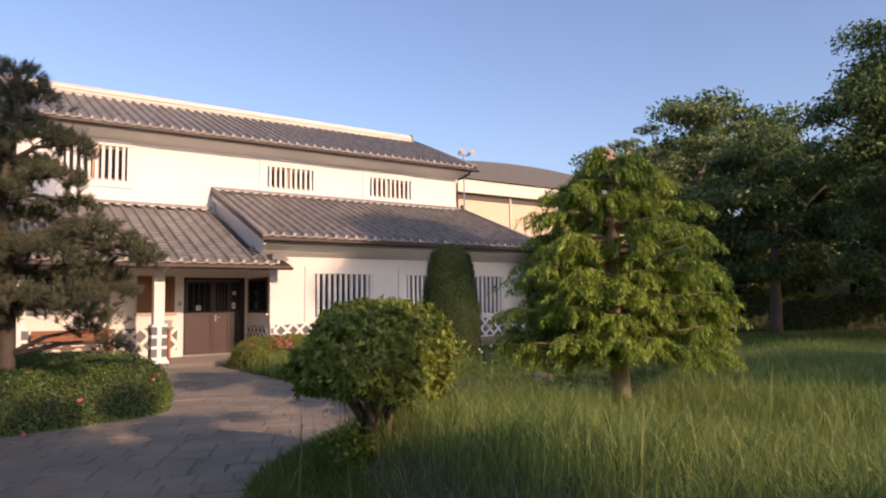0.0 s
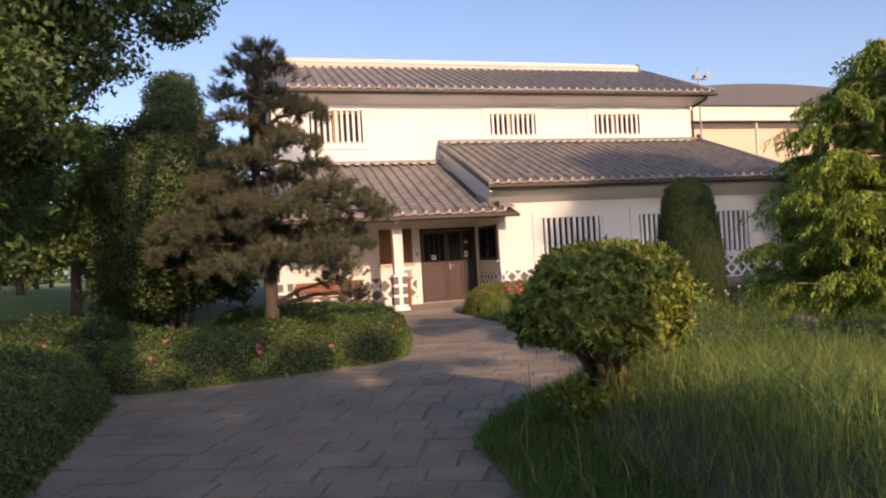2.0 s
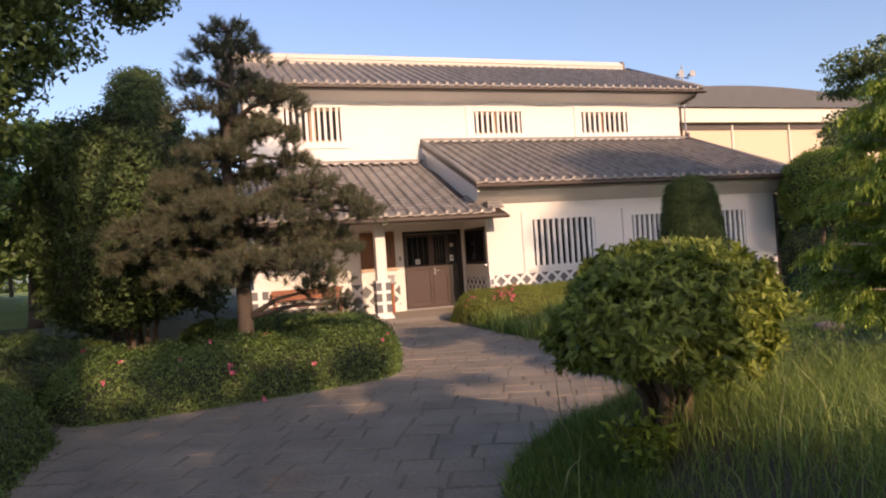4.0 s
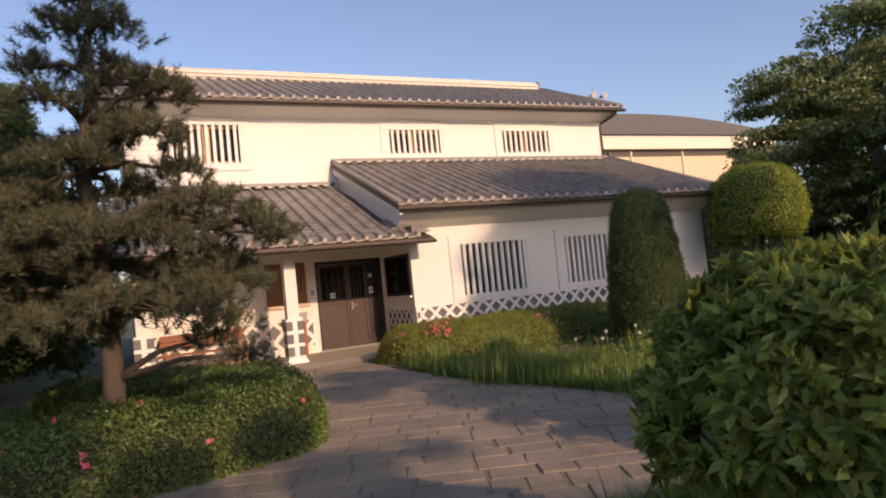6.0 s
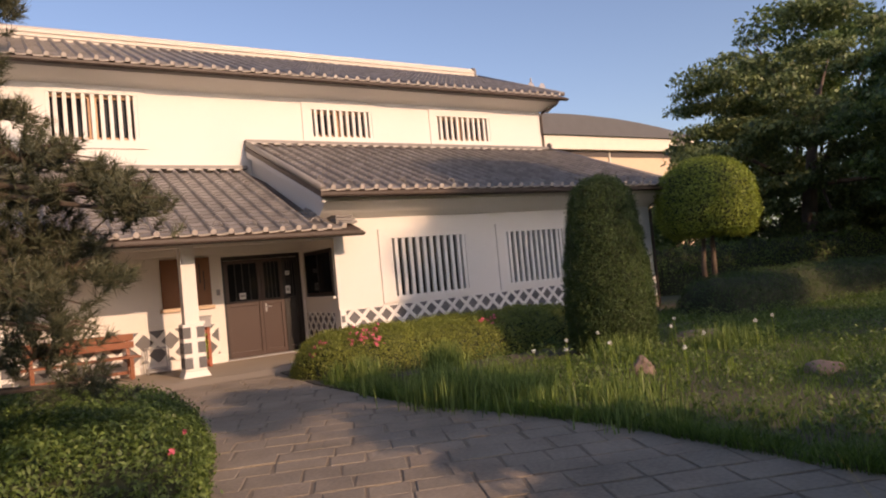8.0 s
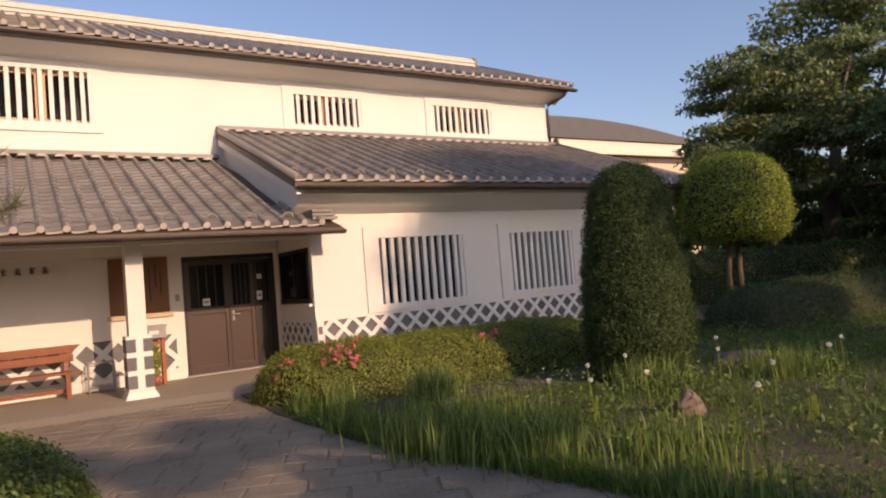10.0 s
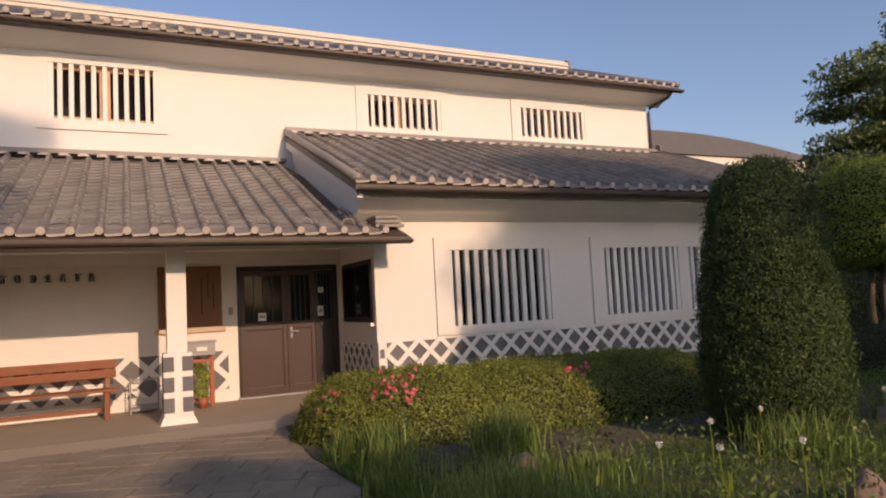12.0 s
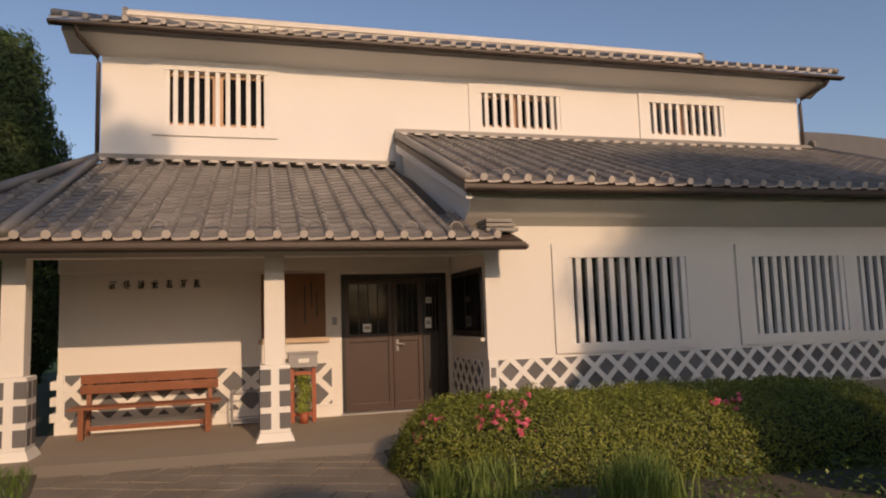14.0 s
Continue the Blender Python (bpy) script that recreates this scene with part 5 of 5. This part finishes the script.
tagged(mesh_arrays("rim_grass", v, f, IRIS), "short grass hanging over the flower bed's edge", "grass", "", "stuff")
FIELD = [(6.0, -17.5), (8.0, -9.4), (12.0, -7.0), (14.0, -1.0), (26.0, -8.0), (26.0, -17.5)]
q = scatter(FIELD, 26000)
v, f = blades(np.column_stack([q, np.full(len(q), -0.03)]), np.full(len(q), 0.26), 0.008, 0.6)
tagged(mesh_arrays("field_grass", v, f, IRIS), "rough shaded grass towards the far hedge", "grass", "", "stuff")
YARD = [(-6.6, -3.2), (-4.75, -2.9), (-5.05, -1.6), (-5.3, -0.5), (-12, -0.5), (-12, -3.2)]
q = scatter(YARD, 14000)
v, f = blades(np.column_stack([q, np.full(len(q), -0.03)]), np.full(len(q), 0.13), 0.005, 0.6)
tagged(mesh_arrays("yard_grass", v, f, IRIS), "short grass beside the porch", "grass", "", "stuff")
EDGE = [(-5.25, -17.5), (-5.0, -13.7), (-4.9, -12.3), (-4.5, -11.7), (-3.7, -10.95), (-2.5, -11.0), (-2.4, -11.4), (-3.3, -11.4), (-4.1, -12.1), (-4.4, -13.2), (-4.6, -17.5)]
q = scatter(EDGE, 14000)
v, f = blades(np.column_stack([q, np.where(poly_inside(q, LAWN), mound(q[:, 0], q[:, 1]), 0.0) - 0.03]), np.full(len(q), 0.15), 0.004, 0.8)
tagged(mesh_arrays("edge_grass", v, f, IRIS), "short grass along the path edge", "grass", "", "stuff")


def iris_clump(x, y, h, n, r, label="dense upright clump of green iris blades"):
    ob = thing("iris_clump", x, y, 0, label, "plant", "iris clumps")
    p = RNG.normal(0, r, (n, 2)) + [x, y]
    v, f = blades(np.column_stack([p, np.full(n, -0.02)]), np.full(n, h), 0.007, 0.3)
    tagged(mesh_arrays("foliage", v, f, GRASS, ob), kind="stuff")


for x, y, h, n, r in ((-1.5, -3.25, 0.3, 220, 0.08), (-1.22, -3.55, 0.36, 360, 0.11), (-1.3, -3.95, 0.26, 320, 0.12), (-0.27, -4.2, 0.44, 620, 0.14), (-1.45, -4.7, 0.24, 260, 0.14), (-0.85, -4.9, 0.22, 400, 0.2),
                      (-1.25, -6.0, 0.40, 900, 0.24), (-0.9, -6.7, 0.34, 600, 0.24), (-0.1, -5.2, 0.24, 360, 0.2), (1.8, -5.6, 0.35, 400, 0.22), (-0.3, -7.5, 0.28, 420, 0.25), (3.2, -6.3, 0.35, 400, 0.25), (-0.75, -8.3, 0.24, 380, 0.22)):
    iris_clump(x, y, h, n, r)


def white_flower(x, y, h, bloom):
    ob = thing("white_flower", x, y, 0, "tall stalk with a small white flower head", "flower", "white flowers")
    part("stalk", tube(bmesh.new(), [(x, y, -0.02), (x + 0.01, y, h * 0.6), (x, y + 0.01, h)], [0.006, 0.005, 0.004], 5), LARCH, ob)
    if bloom:
        c = unit(46) * 0.024 * RNG.uniform(0.5, 1.1, (46, 1)) + [x, y, h + 0.015]
        mesh_arrays("flower_head", *leaves(c, unit(46), 0.022, 0.014), WHITEFLOWER, ob)


rs = np.random.default_rng(3)
for x, y in ((0.25, -6.2), (0.75, -6.45), (1.3, -7.4), (0.45, -7.8), (0.0, -5.9), (2.2, -6.2), (3.0, -5.6), (1.6, -5.4), (2.6, -7.2), (0.9, -5.5), (3.6, -6.8)):
    white_flower(x, y, rs.uniform(0.36, 0.5), True)
for k in range(22):
    g = ((0.15, -6.35), (0.75, -6.7), (0.4, -7.6), (1.3, -7.7))[k % 4]
    ob = thing("cut_stalk", g[0] + rs.normal(0, 0.09), g[1] + rs.normal(0, 0.06), 0, "short pale cut flower stalk", "stalk", "cut stalks")
    part("stalk", tube(bmesh.new(), [ob.location + Vector((0, 0, -0.02)), ob.location + Vector((rs.normal(0, 0.015), 0, rs.uniform(0.14, 0.3)))], 0.006, 5), LARCH, ob)


def rock(x, y, sx, sy, sz, seed, label):
    bm = bmesh.new()
    bmesh.ops.create_icosphere(bm, subdivisions=3, radius=1)
    for v in bm.verts:
        n = noise.noise(v.co * 1.3 + Vector((seed, 0, 0))) * 0.35 + noise.noise(v.co * 3.1 + Vector((seed, 2, 0))) * 0.14
        v.co *= 1 + n
        v.co = Vector((x + v.co.x * sx, y + v.co.y * sy, max(v.co.z * sz, -0.3 * sz) + 0.1 * sz))
    tagged(part("garden_rock", bm, ROCK, None, "", True), label, "rock", "garden rocks")


rock(0.95, -6.75, 0.16, 0.13, 0.2, 1.0, "reddish upright rock in the flower bed")
rock(3.9, -5.3, 0.5, 0.28, 0.16, 2.0, "flat dark rock in the flower bed")
rock(-0.35, -4.62, 0.17, 0.12, 0.13, 3.0, "small pale rock in the flower bed")
rock(1.9, -8.4, 0.25, 0.2, 0.12, 4.0, "low grey rock beside the path")
rock(-1.2, -3.55, 0.16, 0.1, 0.2, 5.0, "grey rock half hidden by iris blades")

def soil_sheet(name, poly, z, label):
    structure(name, polygon_prism(bmesh.new(), poly, -0.05, z), SOIL, label, "soil")


soil_sheet("flower_bed", [(-1.62, -1.0), (-1.75, -3.0), (-1.6, -5.3), (-1.22, -7.0), (-0.98, -8.2), (-0.98, -10.3), (0.2, -11.2), (2.5, -10.7), (12.0, -8.0), (13.0, -0.1), (-0.4, -0.1), (-0.9, -0.75)], 0.014, "dark soil of the flower bed")
bm = bmesh.new()
MEADOW = MEADOW_RIM + [(9.5, -23.0)]
gx, gy = np.arange(-5.2, 9.6, 0.2), np.arange(-23.0, -9.2, 0.2)
P = np.stack(np.meshgrid(gx, gy, indexing="ij"), -1).reshape(-1, 2)
ins = poly_inside(P, MEADOW)
Z = np.where(ins, mound(P[:, 0], P[:, 1]), -0.05)
idx = np.arange(len(P)).reshape(len(gx), len(gy))
F = np.stack([idx[:-1, :-1], idx[1:, :-1], idx[1:, 1:], idx[:-1, 1:]], -1).reshape(-1, 4)
F = F[ins[F].any(1)]
tagged(mesh_arrays("meadow_soil", np.column_stack([P, Z]), F, SOIL, None, "", True), "dark soil of the low mound under the meadow grass", "soil", "", "structure")
soil_sheet("hedge_soil", [(-8.4, -8.45), (-6.6, -8.15), (-5.5, -7.82), (-4.6, -7.62), (-4.12, -6.8), (-3.8, -5.5), (-3.85, -4.2), (-4.75, -3.0), (-5.0, -1.6), (-5.25, -0.47), (-12.0, -0.47), (-12.0, -8.4)], 0.015, "dark soil under the azalea hedge")
soil_sheet("border_soil", [(-8.05, -23.0), (-8.05, -8.46), (-12.0, -8.41), (-12.0, -23.0)], 0.013, "dark soil under the hedge beside the path")

# far lawn bank with a fence and a shelter
bm = bmesh.new()
bmesh.ops.create_grid(bm, x_segments=20, y_segments=20, size=1)
for v in bm.verts:
    a, b = v.co.x, v.co.y
    v.co = Vector((-34 + a * 24, 34 + b * 24, -0.06 + 0.95 * max(0, 1 - max(abs(a), abs(b)) ** 4)))
structure("lawn_bank", bm, material("lawn", (0.20, 0.26, 0.07), 0.95, 0.25, 0.5, 30, 0.3), "sunlit grassy bank beyond the garden", "ground", True)
fence = thing("wooden_fence", -19, 22, 0.86, "pale wooden rail fence on the far lawn", "fence")
for k in range(9):
    part("post", bx(-21.0 + k * 0.42, -20.9 + k * 0.42, 21.95, 22.05, 0.8, 1.5), TAN, fence)
for z in (0.95, 1.4):
    part("rail", bx(-21.0, -17.5, 21.9, 21.945, z, z + 0.1), TAN, fence)
shelter = thing("garden_shelter", -19.2, 25, 0.86, "small open shelter with a low grey roof", "shelter")
for x in (-21, -17.6):
    for y in (23.6, 26.4):
        part("post", bx(x - 0.09, x + 0.09, y - 0.09, y + 0.09, 0.8, 2.6), BROWN, shelter)
bm = bmesh.new()
a = [bm.verts.new(v) for v in ((-21.8, 22.8, 2.6), (-16.8, 22.8, 2.6), (-16.8, 27.2, 2.6), (-21.8, 27.2, 2.6))]
b = [bm.verts.new(v) for v in ((-20.4, 25, 3.5), (-18.2, 25, 3.5))]
for f in ((a[0], a[1], b[1], b[0]), (a[1], a[2], b[1]), (a[2], a[3], b[0], b[1]), (a[3], a[0], b[0]), (a[3], a[2], a[1], a[0])):
    bm.faces.new(f)
part("roof", bm, TILE_J, shelter)

# stone paving
paving = structure("paving", polygon_prism(bmesh.new(), PATHPOLY, -0.06, -0.009), JOINT, "path of worn grey-brown stone slabs", "path")
rs = np.random.default_rng(12)
PORCH = [(-6.4, -0.45), (0.0, -0.75), (0.0, 2), (-6.4, 2)]
TURN_P = radians(-24)
ca, sa = math.cos(TURN_P), math.sin(TURN_P)
v0 = -26.0
count = 0
rest_v, rest_f = [], []
while v0 < 14:
    wv = rs.uniform(0.25, 0.37)
    u0 = -22 + rs.uniform(0, 0.5)
    while u0 < 16:
        wu = rs.uniform(0.27, 0.55)
        cu, cv = u0 + wu / 2, v0 + wv / 2
        cxy = np.array([[ca * cu - sa * cv, sa * cu + ca * cv]])
        near = np.array([[ca * a - sa * b, sa * a + ca * b] for a in (u0, u0 + wu) for b in (v0, v0 + wv)])
        if poly_inside(near, PATHPOLY).any() and not poly_inside(near, PORCH).any():
            g = 0.001 + 0.006 * rs.random() ** 2
            top = rs.uniform(-0.003, 0.004)
            tilt = rs.normal(0, 0.005, 2)
            cor = [(u0 + g, v0 + g), (u0 + wu - g, v0 + g), (u0 + wu - g, v0 + wv - g), (u0 + g, v0 + wv - g)]
            cor = [(a + rs.uniform(-0.008, 0.024) * (1 if a < cu else -1), b + rs.uniform(-0.008, 0.020) * (1 if b < cv else -1)) for a, b in cor]
            vs = []
            for ins, zz in ((0.0, -0.03), (0.0, -0.0045), (0.007, 0.0)):
                for a, b in cor:
                    aa, bb = a + (cu - a) / wu * 2 * ins, b + (cv - b) / wv * 2 * ins
                    vs.append((ca * aa - sa * bb, sa * aa + ca * bb, zz + top + (tilt[0] * (a - cu) + tilt[1] * (b - cv) if zz > -0.02 else 0)))
            fs = [(8, 9, 10, 11)] + [(i * 4 + k, i * 4 + (k + 1) % 4, i * 4 + 4 + (k + 1) % 4, i * 4 + 4 + k) for i in (0, 1) for k in range(4)]
            if -13.2 < cxy[0, 1] < -7.5 and count < 330:
                count += 1
                me = bpy.data.meshes.new("paving_slab")
                me.from_pydata(vs, [], fs)
                me.materials.append(STONE)
                ob = new("paving_slab", me)
                ob.parent = paving
            else:
                o = len(rest_v)
                rest_v += vs
                rest_f += [tuple(k + o for k in f) for f in fs]
        u0 += wu
    v0 += wv
if rest_v:
    me = bpy.data.meshes.new("further_slabs")
    me.from_pydata(rest_v, [], rest_f)
    me.materials.append(STONE)
    ob = new("further_slabs", me)
    ob.parent = paving
    tagged(ob, "more worn stone slabs of the path", kind="stuff")
